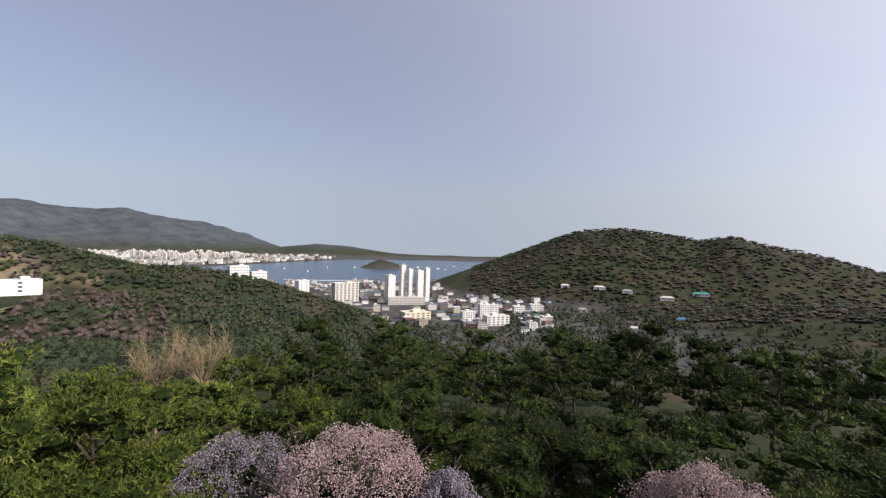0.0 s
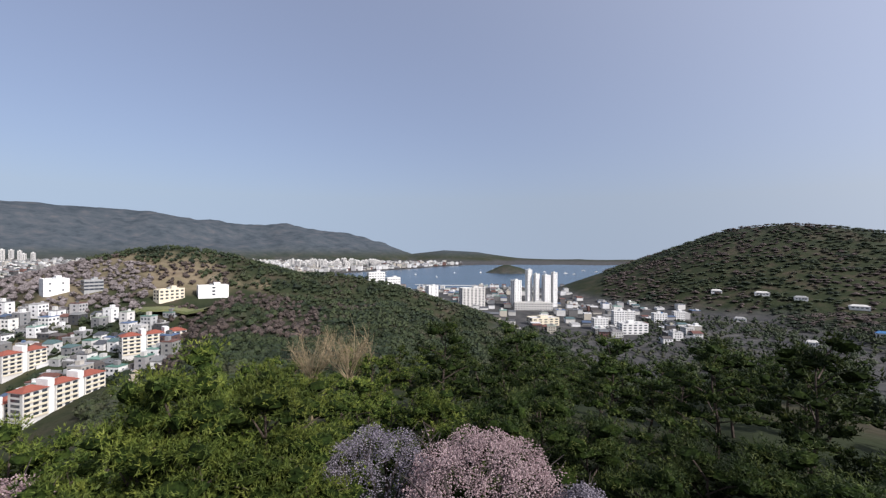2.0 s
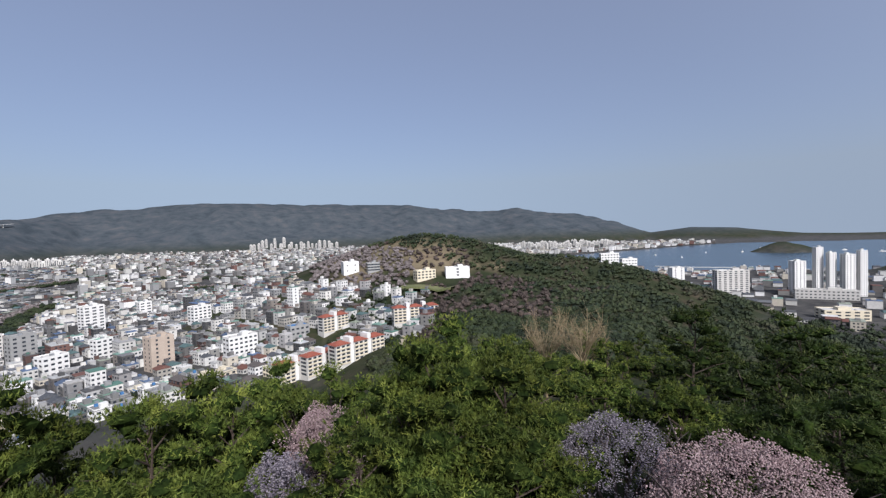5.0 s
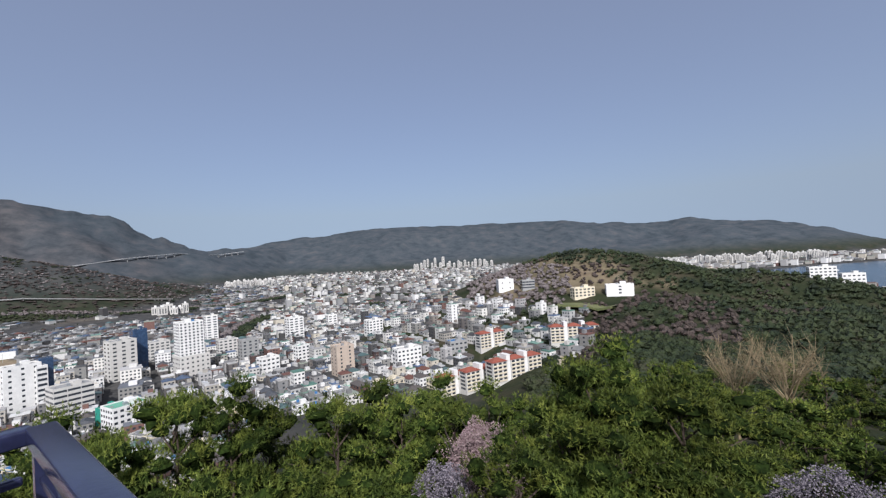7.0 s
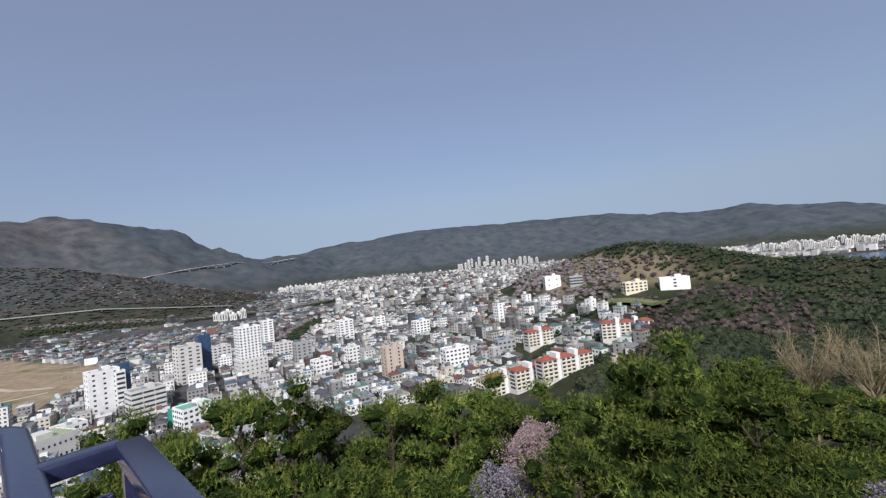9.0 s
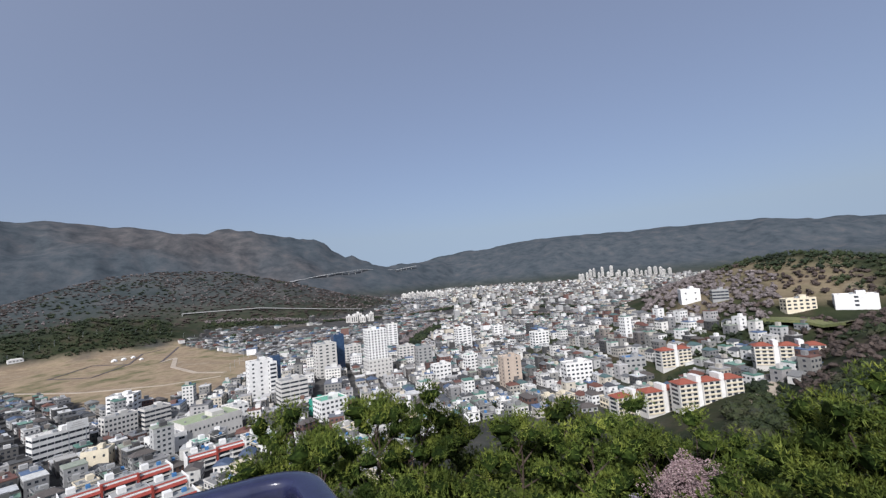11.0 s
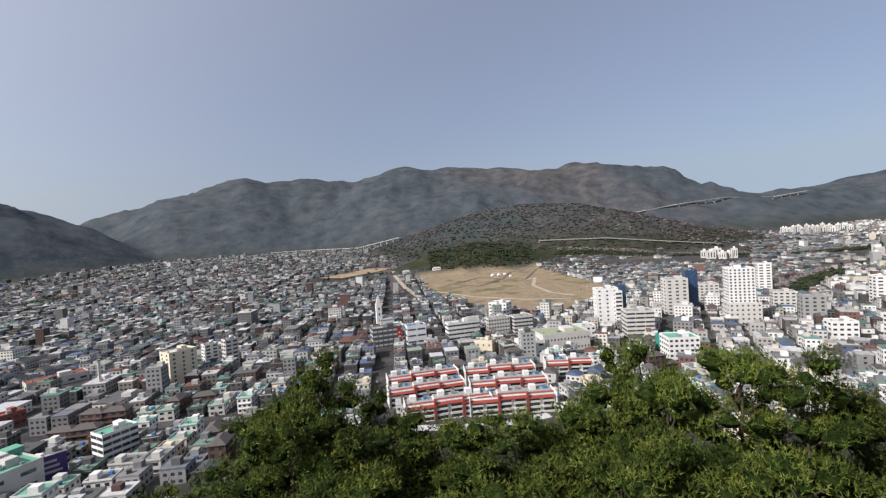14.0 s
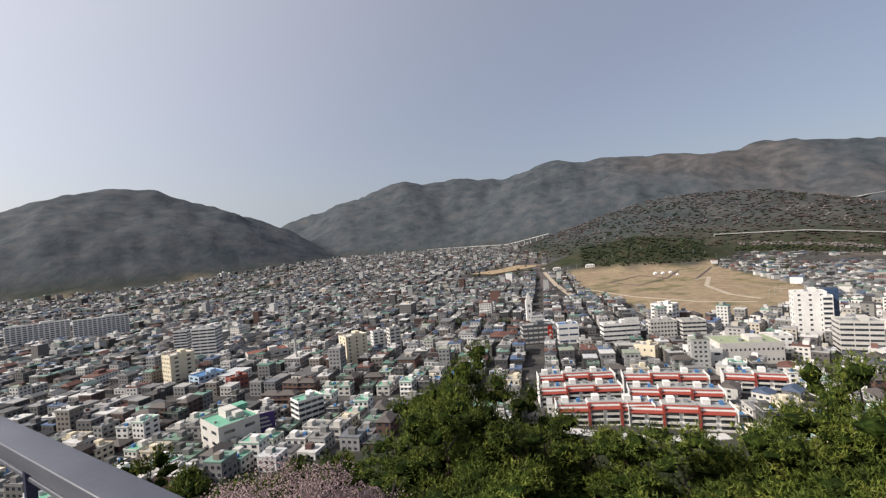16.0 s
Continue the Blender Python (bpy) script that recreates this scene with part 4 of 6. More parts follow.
def near_houses(n):
    """The nearest town houses, each a thing with its parts."""
    rng2 = np.random.default_rng(11)
    protos = []
    walls = [M_OFFWHITE, M_GREY, paint("brown_brick", (0.13, 0.08, 0.065)), paint("soot_grey_wall", (0.11, 0.11, 0.108)), paint("grey_tile_wall", (0.20, 0.20, 0.195)), M_CREAM, M_GREY, M_WHITE]
    roofs = [M_GREENROOF, M_GREY, M_OFFWHITE, paint("dull_grey_roof", (0.22, 0.22, 0.215)), M_BLUEROOF, paint("dull_green_roof", (0.16, 0.26, 0.20)), paint("dark_roof_felt", (0.16, 0.16, 0.16))]
    words = {M_WHITE.name: "white", M_OFFWHITE.name: "off-white", M_GREY.name: "grey", M_CREAM.name: "cream", M_PINKWALL.name: "pale pink"}
    rooftone = {M_GREENROOF.name: "green", M_BLUEROOF.name: "blue"}
    for k in range(16):
        wm, rm = walls[k % len(walls)], roofs[(k * 3) % len(roofs)]
        w, d, fl = rng2.uniform(7.5, 13.0), rng2.uniform(6.5, 11.0), [2, 2, 1, 3, 2, 2, 1, 3][(k + k // 8) % 8]
        pitched = k % 4 == 2
        label = f"{words.get(wm.name, 'dull brown')} {'single' if fl == 1 else ['two', 'three', 'four'][fl - 2]}-storey house with a {'tiled pitched' if pitched else rooftone.get(rm.name, 'grey') + ' flat'} roof"
        ob = root("house", 0, 0, 0, 0, label, "house", "town houses near the hill")
        h = fl * 3.0
        box_part("wall", (w, d, h + 3), (0, 0, -3), wm, ob)
        if pitched:
            part("roof", *hip(w, d, h, 2.2), M_TILES, ob, "tiled hipped roof")
        else:
            box_part("roof", (w + 0.5, d + 0.5, 0.35), (0, 0, h), rm, ob)
            parapet(ob, w + 0.4, d + 0.4, h + 0.35, wm, 0.7, 0.2)
            box_part("stair_head", (3, 3.5, 2.5), (w * 0.2, d * 0.15, h + 0.35), wm, ob)
            box_part("water_tank", (1.5, 1.5, 1.4), (-w * 0.25, -d * 0.1, h + 0.35), M_BLUEROOF if k % 3 == 0 else M_STEEL, ob)
        for q in range(fl):
            part("window", *pane_row(w, d, q * 3.0 + 1.0, 3, 2, 0.5, 1.35), M_GLASS, ob)["kind"] = "stuff"
            if q:
                box_part("balcony", (w * 0.9, 0.7, 0.5), (0, -d / 2 - 0.35, q * 3.0 - 0.2), wm, ob)
        protos.append(ob)
    x1, y1, z1, r1, a1 = plots(ANG_A, 11.0, 11.5, 215, 420, 92, 206, rng2)
    x2, y2, z2, r2, a2 = plots(ANG_B, 11.5, 12.0, 290, 430, 56, 92, rng2)
    x, y, z, r = np.concatenate([x1, x2]), np.concatenate([y1, y2]), np.concatenate([z1, z2]), np.concatenate([r1, r2])
    base = np.degrees(np.concatenate([np.full(len(x1), ANG_A), np.full(len(x2), ANG_B)]))
    order = np.argsort(r)[:n]
    for i, k in enumerate(order):
        m = pose(x[k], y[k], z[k], 0, 0, base[k] + 90 * rng2.integers(0, 4) + rng2.normal(0, 3))
        if i < len(protos):
            protos[i].matrix_basis = m
        else:
            copy_thing(protos[rng2.integers(0, len(protos))], m)
        KEEP_OUT.append((x[k], y[k], 7.5))


ANG_A, ANG_B = radians(47), radians(12)
near_houses(300)


# ---- trees ----
def tube(path, radii, sides=6):
    """A tapering limb along a line of points."""
    v, f = [], []
    for k, (p, r) in enumerate(zip(path, radii)):
        p = Vector(p)
        q = Vector(path[min(k + 1, len(path) - 1)]) - Vector(path[max(k - 1, 0)])
        q = q.normalized() if q.length > 1e-6 else Vector((0, 0, 1))
        a = q.orthogonal().normalized()
        b = q.cross(a)
        for s in range(sides):
            t = 2 * math.pi * s / sides
            v.append(p + (a * math.cos(t) + b * math.sin(t)) * r)
    for k in range(len(path) - 1):
        for s in range(sides):
            f.append([k * sides + s, k * sides + (s + 1) % sides, (k + 1) * sides + (s + 1) % sides, (k + 1) * sides + s])
    return np.array([list(p) for p in v]), np.array(f)


def blades(c, n, length, width, count, rg):
    """Tufts of narrow triangles: at points c, round the directions n."""
    m = len(c)
    c, n = np.repeat(c, count, 0), np.repeat(n, count, 0)
    dirs = n * 0.7 + rg.normal(0, 0.6, n.shape)
    dirs /= np.linalg.norm(dirs, axis=1)[:, None] + 1e-9
    side = np.cross(dirs, n + rg.normal(0, 0.4, n.shape))
    side /= np.linalg.norm(side, axis=1)[:, None] + 1e-9
    L = length * rg.uniform(0.6, 1.2, (m * count, 1))
    c = c + dirs * L * 0.15
    a, b, t = c + side * width, c - side * width, c + dirs * L
    v = np.stack([a, b, t], 1).reshape(-1, 3)
    return v, np.arange(len(v)).reshape(-1, 3)


def ball():
    """A once divided octahedron on the unit ball."""
    o = [(1, 0, 0), (0, 1, 0), (-1, 0, 0), (0, -1, 0), (0, 0, 1), (0, 0, -1)]
    v, f, mids = [Vector(p) for p in o], [], {}

    def mid(a, b):
        k = (min(a, b), max(a, b))
        if k not in mids:
            mids[k] = len(v)
            v.append(((v[a] + v[b]) / 2).normalized())
        return mids[k]

    for a, b, c in [(0, 1, 4), (1, 2, 4), (2, 3, 4), (3, 0, 4), (1, 0, 5), (2, 1, 5), (3, 2, 5), (0, 3, 5)]:
        d, e, g = mid(a, b), mid(b, c), mid(c, a)
        f += [(a, d, g), (d, b, e), (g, e, c), (d, e, g)]
    return np.array([list(p) for p in v]), np.array(f)


BALL_V, BALL_F = ball()
OCTA = np.array([[1, 0, 0], [0, 1, 0], [-1, 0, 0], [0, -1, 0], [0, 0, 1], [0, 0, -1]], float)
OCTA_F = np.array([[0, 1, 4], [1, 2, 4], [2, 3, 4], [3, 0, 4], [1, 0, 5], [2, 1, 5], [3, 2, 5], [0, 3, 5]])


def lumps(c, size, rg, rough=0.22, far=False):
    """Uneven rounded masses, coarser far off; c: middles, size: half extents."""
    bv, bf = (OCTA, OCTA_F) if far else (BALL_V, BALL_F)
    n, k = len(c), len(bv)
    v = c[:, None] + bv[None] * size[:, None] * (1 + rg.normal(0, rough, (n, k, 1)))
    return v.reshape(-1, 3), (bf[None] + np.arange(n)[:, None, None] * k).reshape(-1, 3)


def scatter_on(centre, size, n, rg, low=-0.35):
    """Points on the upper part of a flattened ball, with their outward directions."""
    d = rg.normal(0, 1, (n * 3, 3))
    d /= np.linalg.norm(d, axis=1)[:, None]
    d = d[d[:, 2] > low][:n]
    p = centre + d * size * rg.uniform(0.5, 1.08, (len(d), 1))
    nrm = d / size
    return p, nrm / np.linalg.norm(nrm, axis=1)[:, None]


def pine(seed, tall, spread_r, limbs, shoots, blade, needle):
    """Trunk and limbs, and a crown of separate flat pads, each a cushion of upward needle shoots. Returns two meshes."""
    rg = np.random.default_rng(seed)
    hp = Heap()
    lean = rg.uniform(-0.09, 0.09, 2)
    line = [(lean[0] * z + 0.18 * math.sin(z * 0.8 + seed), lean[1] * z + 0.18 * math.cos(z * 0.7 + seed), z) for z in np.linspace(-1.0, tall * 0.86, 9)]
    hp.add(*tube(line, np.linspace(0.2, 0.035, 9)), 0)
    leaf = Heap()
    for k in range(limbs):
        u = (k + 0.5) / limbs
        hz = tall * (0.20 + 0.74 * u)
        reach = spread_r * math.sqrt(max(0.02, 1 - (u * 0.97) ** 2.2)) * rg.uniform(0.55, 1.08)
        a = k * 2.4 + rg.uniform(-0.45, 0.45)
        out = np.array([math.cos(a), math.sin(a), 0.0])
        base = np.array([lean[0] * hz, lean[1] * hz, hz])
        tip = base + out * reach + [0, 0, rg.uniform(-0.1, 0.9)]
        mid = (base + tip) / 2 + [0, 0, -0.25]
        hp.add(*tube([base - [0, 0, 0.8], mid, tip], [0.06, 0.035, 0.015], 5), 0)
        side = np.array([-out[1], out[0], 0])
        for j in range(3):
            t = (1.0, 0.72, 0.5)[j]
            cc = base + (tip - base) * t + side * rg.normal(0, 0.16 * spread_r) * t + [0, 0, rg.uniform(-0.25, 0.3)]
            s = np.array([rg.uniform(0.8, 1.3), rg.uniform(0.8, 1.3), rg.uniform(0.46, 0.64)]) * spread_r * (0.255 - 0.025 * j)
            # core lump of each pad, coloured as the shade between the shoots
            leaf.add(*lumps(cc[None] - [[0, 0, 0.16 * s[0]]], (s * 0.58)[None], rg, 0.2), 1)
            p, nr = scatter_on(cc, s, shoots, rg, -0.4)
            nr = nr * 0.8 + out * 0.15 + [0, 0, 0.35]
            nr /= np.linalg.norm(nr, axis=1)[:, None]
            leaf.add(*blades(p, nr, blade[0], blade[1], blade[2], rg), 0)
    return hp.mesh("trunk", [M_BARK]), leaf.mesh("crown", [needle, M_INNER_SHADE])


def tree_thing(name, meshes, m, label, category, group):
    ob = new(name)
    ob.matrix_basis = m
    tagged(ob, label, category, group)
    for nm, me in zip(("trunk", "crown"), meshes):
        o = new(nm, me)
        o.parent = ob
    return ob


# height of the tree tops against the eye, by direction
TOP_AZ = [-60, -46, -39, -31, -24, -16, -5, 6, 16, 22, 30, 38, 44, 54, 62, 68, 74, 80, 86, 93, 99, 104, 108, 112, 116, 120, 124, 129, 134, 140, 143, 146, 150, 154, 158, 164, 172, 178, 183, 188, 196, 210]
TOP_EL = [-7, -7.2, -8.3, -8.8, -7.6, -9.4, -10.1, -9.3, -8.6, -9.5, -10.5, -12, -13, -17, -17.4, -16.2, -14.2, -15.5, -14.5, -12.8, -12.4, -14.2, -13.5, -15, -18, -21, -24, -24, -22, -20, -14.4, -12.8, -16, -16, -20, -21.5, -22.5, -20, -17.6, -21, -24, -24]
CHERRIES = [(10.7, 20, -21.8, 8.0, 0), (25, 24, -21.5, 7.0, 1), (-32.5, 20, -21.6, 6.4, 0), (62.5, 25, -19.6, 4.6, 0), (68, 22, -24.0, 4.2, 1), (171.5, 19, -20.6, 9.6, 0), (180.5, 17.5, -24.0, 7.6, 0), (-1.5, 19, -26.5, 4.0, 1), (161.5, 20, -24.6, 5.5, 0)]


def near_woods():
    rg = np.random.default_rng(21)
    rich = [[pine(30 + 7 * q + k, 10.0, 3.6, 21, 46, (0.22, 0.028, 5), nd) for k in range(4)] for q, nd in enumerate((M_NEEDLE, M_NEEDLE_BACKLIT))]
    plain_ones = [[pine(50 + 7 * q + k, 10.0, 3.4, 15, 17, (0.34, 0.06, 4), nd) for k in range(4)] for q, nd in enumerate((M_NEEDLE, M_NEEDLE_BACKLIT))]
    spots = []

    def free(x, y, gap):
        return all((x - a) ** 2 + (y - b) ** 2 > gap * gap for a, b in spots)

    def plant(az, r, el, wide, rich_one):
        p = at(az, r)
        g = height(p.x, p.y)
        top = EYE + r * math.tan(radians(el))
        s = (top - g) / 10.2
        if s < 0.45:
            return False
        spots.append((p.x, p.y))
        backlit = int(az + rg.normal(0, 3) < 17)          # seaward pines take the needle colour with backlit shade in it
        me = (rich if rich_one else plain_ones)[backlit][rg.integers(0, 4)]
        sc = wide / 7.0
        m = pose(p.x, p.y, g, 0, 0, rg.uniform(0, 360)) @ Matrix.Diagonal((sc, sc, s, 1))
        tree_thing("pine_tree", me, m, "tall dark green pine with layered needle clumps" if s > 1.1 else "bushy green pine with layered needle clumps", "tree", "pines round the lookout")
        return True

    # the singled-out nearest pines
    for az, r, el, w in [(43.5, 26, -12.0, 8.5), (39.5, 25, -13.6, 7.5), (47, 24.5, -13.8, 7.5), (43.5, 21, -18.5, 7), (52, 24, -17.0, 8), (35, 30, -14.5, 8), (98.5, 31, -11.6, 7.5), (107, 33, -12.5, 7.5), (93, 30, -12.6, 6.5), (88, 33, -14.4, 7), (74.5, 34, -13.8, 7.5), (81, 30, -15.5, 7),
                         (62, 30, -17.3, 7.5), (69.5, 33, -15.4, 7.5), (66, 29, -17.2, 7), (72, 27, -17.0, 6.5), (145.5, 32, -12.6, 6.0), (150, 26, -17.2, 7), (140, 24, -21.5, 7), (154, 32, -16.2, 6.5), (111.5, 30, -15.0, 7), (105, 28, -14.3, 6.5), (183, 36, -17.4, 6), (186, 30, -21, 5),
                         (-24, 45, -7.6, 9), (-31, 48, -8.8, 8), (-38, 44, -8.4, 9), (-46, 42, -7.2, 9), (-16, 50, -9.4, 9), (16, 60, -8.5, 9), (6, 62, -9.3, 9), (-5, 58, -10.2, 9), (119, 26, -21.5, 6), (129, 25, -25.5, 6), (134, 27, -24, 6), (164, 34, -21.8, 6), (170, 36, -22.2, 6),
                         (147.5, 30, -14.4, 6), (143, 28, -16.6, 6), (151.5, 29, -16.2, 6.5), (138, 26, -20.8, 7.5), (133, 25, -22.0, 6.5), (127.5, 25, -22.4, 6.5), (122.5, 26, -19.8, 7.5), (135, 20, -28, 6.5), (128, 20, -29, 6.5), (143, 22, -24, 7), (149, 22, -24, 7), (117, 22, -24, 7), (111, 22, -23, 7), (116.5, 28, -19, 7), (113.5, 27, -18, 7),
                         (-14, 24, -21, 7), (-20, 26, -19, 7.5), (-8, 22, -23.5, 6), (-26, 25, -20, 7.5), (-41, 24, -19, 8), (-48, 26, -16, 8), (-2, 27, -19, 7), (4, 33, -16, 7.5), (17, 32, -17, 7), (32, 21, -24, 7), (38, 20, -23, 7), (50, 19, -26, 7), (57, 21, -23, 7), (75, 21, -24, 6.5), (83, 22, -23, 6.5), (92, 22, -22, 6.5), (100, 23, -21, 6.5), (108, 23, -22, 6.5)]:
        plant(az, r, el, w, r < 34)
    cut = {a: (r, w) for a, r, e, w, k in CHERRIES}
    tries = 0
    while len(spots) < 255 and tries < 9000:
        tries += 1
        r = 18 + 122 * rg.random() ** 1.15
        az = rg.uniform(-54, 200)
        if az > 112 and r > 62 or az > 50 and r > 95 or 112 < az < 138 and r > 40:
            continue
        p = at(az, r)
        if not free(p.x, p.y, 3.9 + r * 0.018):
            continue
        if any(abs(az - a) < math.degrees((w * 0.5 + 1.8) / cr) and r < cr + 5 for a, (cr, w) in cut.items()):
            continue
        g = height(p.x, p.y)
        limit = EYE + r * math.tan(radians(np.interp(az, TOP_AZ, TOP_EL) - rg.uniform(0.3, 4.0)))
        tall = min(limit - g, rg.uniform(7.5, 12.5))
        if tall < 4.6:
            continue
        el = math.degrees(math.atan2(g + tall - EYE, r))
        plant(az, r, el, rg.uniform(5.5, 8.5), r < 27)


near_woods()


def cherry(seed, tall, wide, pale):
    """Dark forking limbs under a wide crown of small blossom clusters."""
    rg = np.random.default_rng(seed)
    hp = Heap()
    tips = []
    hp.add(*tube([(0, 0, -1), (0.1, 0, tall * 0.2), (0.1, 0.1, tall * 0.34)], [0.3, 0.24, 0.2], 7), 0)
    for k in range(9):
        a = k * 0.7 + rg.uniform(-0.2, 0.2)
        e = np.array([math.cos(a) * wide * 0.36, math.sin(a) * wide * 0.36, tall * rg.uniform(0.62, 0.85)])
        b = np.array([0.1, 0.1, tall * 0.32])
        hp.add(*tube([b, (b + e) / 2 + rg.normal(0, 0.2, 3), e], [0.13, 0.09, 0.05], 5), 0)
        for j in range(7):
            q = e + np.array([math.cos(a + rg.normal(0, 1)) * wide * 0.13, math.sin(a + rg.normal(0, 1)) * wide * 0.13, rg.uniform(-0.12, 0.12) * tall])
            hp.add(*tube([e * 0.75 + b * 0.25, (e + q) / 2, q], [0.05, 0.03, 0.012], 4), 0)
            tips.append(q)
    tips = np.array(tips)
    n = 15000 if not pale else 8000
    c = tips[rg.integers(0, len(tips), n)]
    knot = rg.normal(0, 1, (n // 16, 3))                  # twigs carry their blossom in bunches
    knot /= np.linalg.norm(knot, axis=1)[:, None]
    d = knot[rg.integers(0, len(knot), n)] + rg.normal(0, 0.045, (n, 3))
    d /= np.linalg.norm(d, axis=1)[:, None]
    d[:, 2] = np.abs(d[:, 2]) ** 0.75 * 1.1 - 0.1
    lump = 0.93 + 0.09 * np.sin(d[:, :1] * 7 + seed) * np.cos(d[:, 1:2] * 6)
    shell = d * [wide * 0.5, wide * 0.5, tall * 0.40] * rg.uniform(0.82, 1.0, (n, 1)) * lump + [0, 0, tall * 0.58]
    p = np.where(rg.random((n, 1)) < 0.88, shell, c * 0.9 + rg.normal(0, 0.25, (n, 3)))
    s = rg.uniform(0.028, 0.056, (n, 1))
    o = np.array([[1, 0, 0], [0, 1, 0], [-1, 0, 0], [0, -1, 0], [0, 0, 1], [0, 0, -0.7]], float)
    v = (p[:, None] + o[None] * (s[:, None] * rg.uniform(0.7, 1.3, (n, 6, 1)))).reshape(-1, 3)
    f = np.array([[0, 1, 4], [1, 2, 4], [2, 3, 4], [3, 0, 4]])
    f = (f[None] + np.arange(n)[:, None, None] * 6).reshape(-1, 3)
    # flagged trees get the blossom colour with the shade painted in
    return hp.mesh("trunk", [M_CHERRYBARK]), mesh_from("crown", v, f, [M_BLOSSOM_SHADED if pale else M_BLOSSOM])


for k, (a, r, el, w, pale) in enumerate(CHERRIES):
    p = at(a, r)
    g = height(p.x, p.y)
    tree_thing("cherry_tree", cherry(70 + k, EYE + r * math.tan(radians(el)) - g, w, pale), pose(p.x, p.y, g),
               "cherry tree thinly covered with blossom, shade in its colour" if pale else "broad cherry tree in full pink blossom", "tree", "flowering cherries")


def bare_tree(az, r, el, wide, seed):
    rg = np.random.default_rng(seed)
    p = at(az, r)
    g = height(p.x, p.y)
    tall = EYE + r * math.tan(radians(el)) - g
    limbs, twigs = Heap(), Heap()
    limbs.add(*tube([(0, 0, -1), (0, 0, tall * 0.25), (0.1, 0, tall * 0.6)], [0.28, 0.2, 0.1], 6), 0)
    for k in range(16):
        a = k * 2.4
        e = np.array([math.cos(a) * wide * 0.38, math.sin(a) * wide * 0.38, tall * rg.uniform(0.72, 0.93)])
        b = np.array([0.1, 0, tall * rg.uniform(0.4, 0.58)])
        limbs.add(*tube([b, (b + e) / 2 + rg.normal(0, 0.25, 3), e], [0.10, 0.06, 0.03], 5), 0)
        for j in range(34):
            s = b + (e - b) * rg.uniform(0.4, 1)
            t = s + np.array([rg.normal(0, wide * 0.11), rg.normal(0, wide * 0.11), rg.uniform(0.0, 0.14) * tall])
            twigs.add(*tube([s, (s + t) / 2 + rg.normal(0, 0.1, 3), t], [0.02, 0.013, 0.005], 3), 0)
    ob = new("bare_tree")
    ob.matrix_basis = pose(p.x, p.y, g)
    tagged(ob, "leafless tree with a fan of yellow-brown twigs", "tree")
    for nm, hp in (("trunk", limbs), ("twig_crown", twigs)):
        o = new(nm, hp.mesh(nm, [M_TWIG]))
        o.parent = ob


bare_tree(28.5, 60, -9.3, 9, 1)
bare_tree(33.0, 64, -10.0, 8, 2)


def woods(name, label, x, y, size, tris, mats, slot, rg, squat=0.8):
    """Far woods: each crown is an uneven cloud of small leaf faces round a dark core."""
    z = land(x, y)[0]
    n = len(x)
    hp = Heap()
    c = np.stack([x, y, z], -1)
    s = size[:, None] * np.array([1, 1, squat]) * rg.uniform(0.55, 0.95, (n, 3))
    hp.add(*lumps(c + (size * squat)[:, None] * [0, 0, 0.9], s, rg, 0.2, tris < 20), 0)
    few = tris
    d = rg.normal(0, 1, (n, few, 3))
    d /= np.linalg.norm(d, axis=2)[..., None]
    d[..., 2] = np.abs(d[..., 2]) - 0.2
    p = c[:, None] + d * (size[:, None, None] * rg.uniform(0.75, 1.1, (n, few, 1))) * [1, 1, squat] + (size * squat)[:, None, None] * [0, 0, 0.9]
    leaf = size[:, None, None, None] * rg.normal(0, 0.13, (n, few, 3, 3))
    v = (p[:, :, None] + leaf).reshape(-1, 3)
    hp.add(v, np.arange(len(v)).reshape(-1, 3), 0)
    me = hp.mesh(name, mats)
    return tagged(new(name, me), label, "trees", kind="stuff")


def wood_points(n, r0, r1, a0, a1, rg, ok=None, power=1.0):
    r = np.sqrt(rg.uniform(r0 ** 2, r1 ** 2, n)) if power == 1 else r0 + (r1 - r0) * rg.random(n) ** power
    az = rg.uniform(a0, a1, n)
    x, y = -np.sin(np.radians(az)) * r, np.cos(np.radians(az)) * r
    z, hill = land(x, y)
    m = (hill > 6) & (sea_depth(r, az) < 0.05)
    for kx, ky, kr in KEEP_OUT:
        if abs(kx) < 700 and abs(ky) < 700:
            m &= np.hypot(x - kx, y - ky) > min(kr, 22)
    if ok is not None:
        m &= ok(x, y, r, az, z, hill)
    return x[m], y[m]


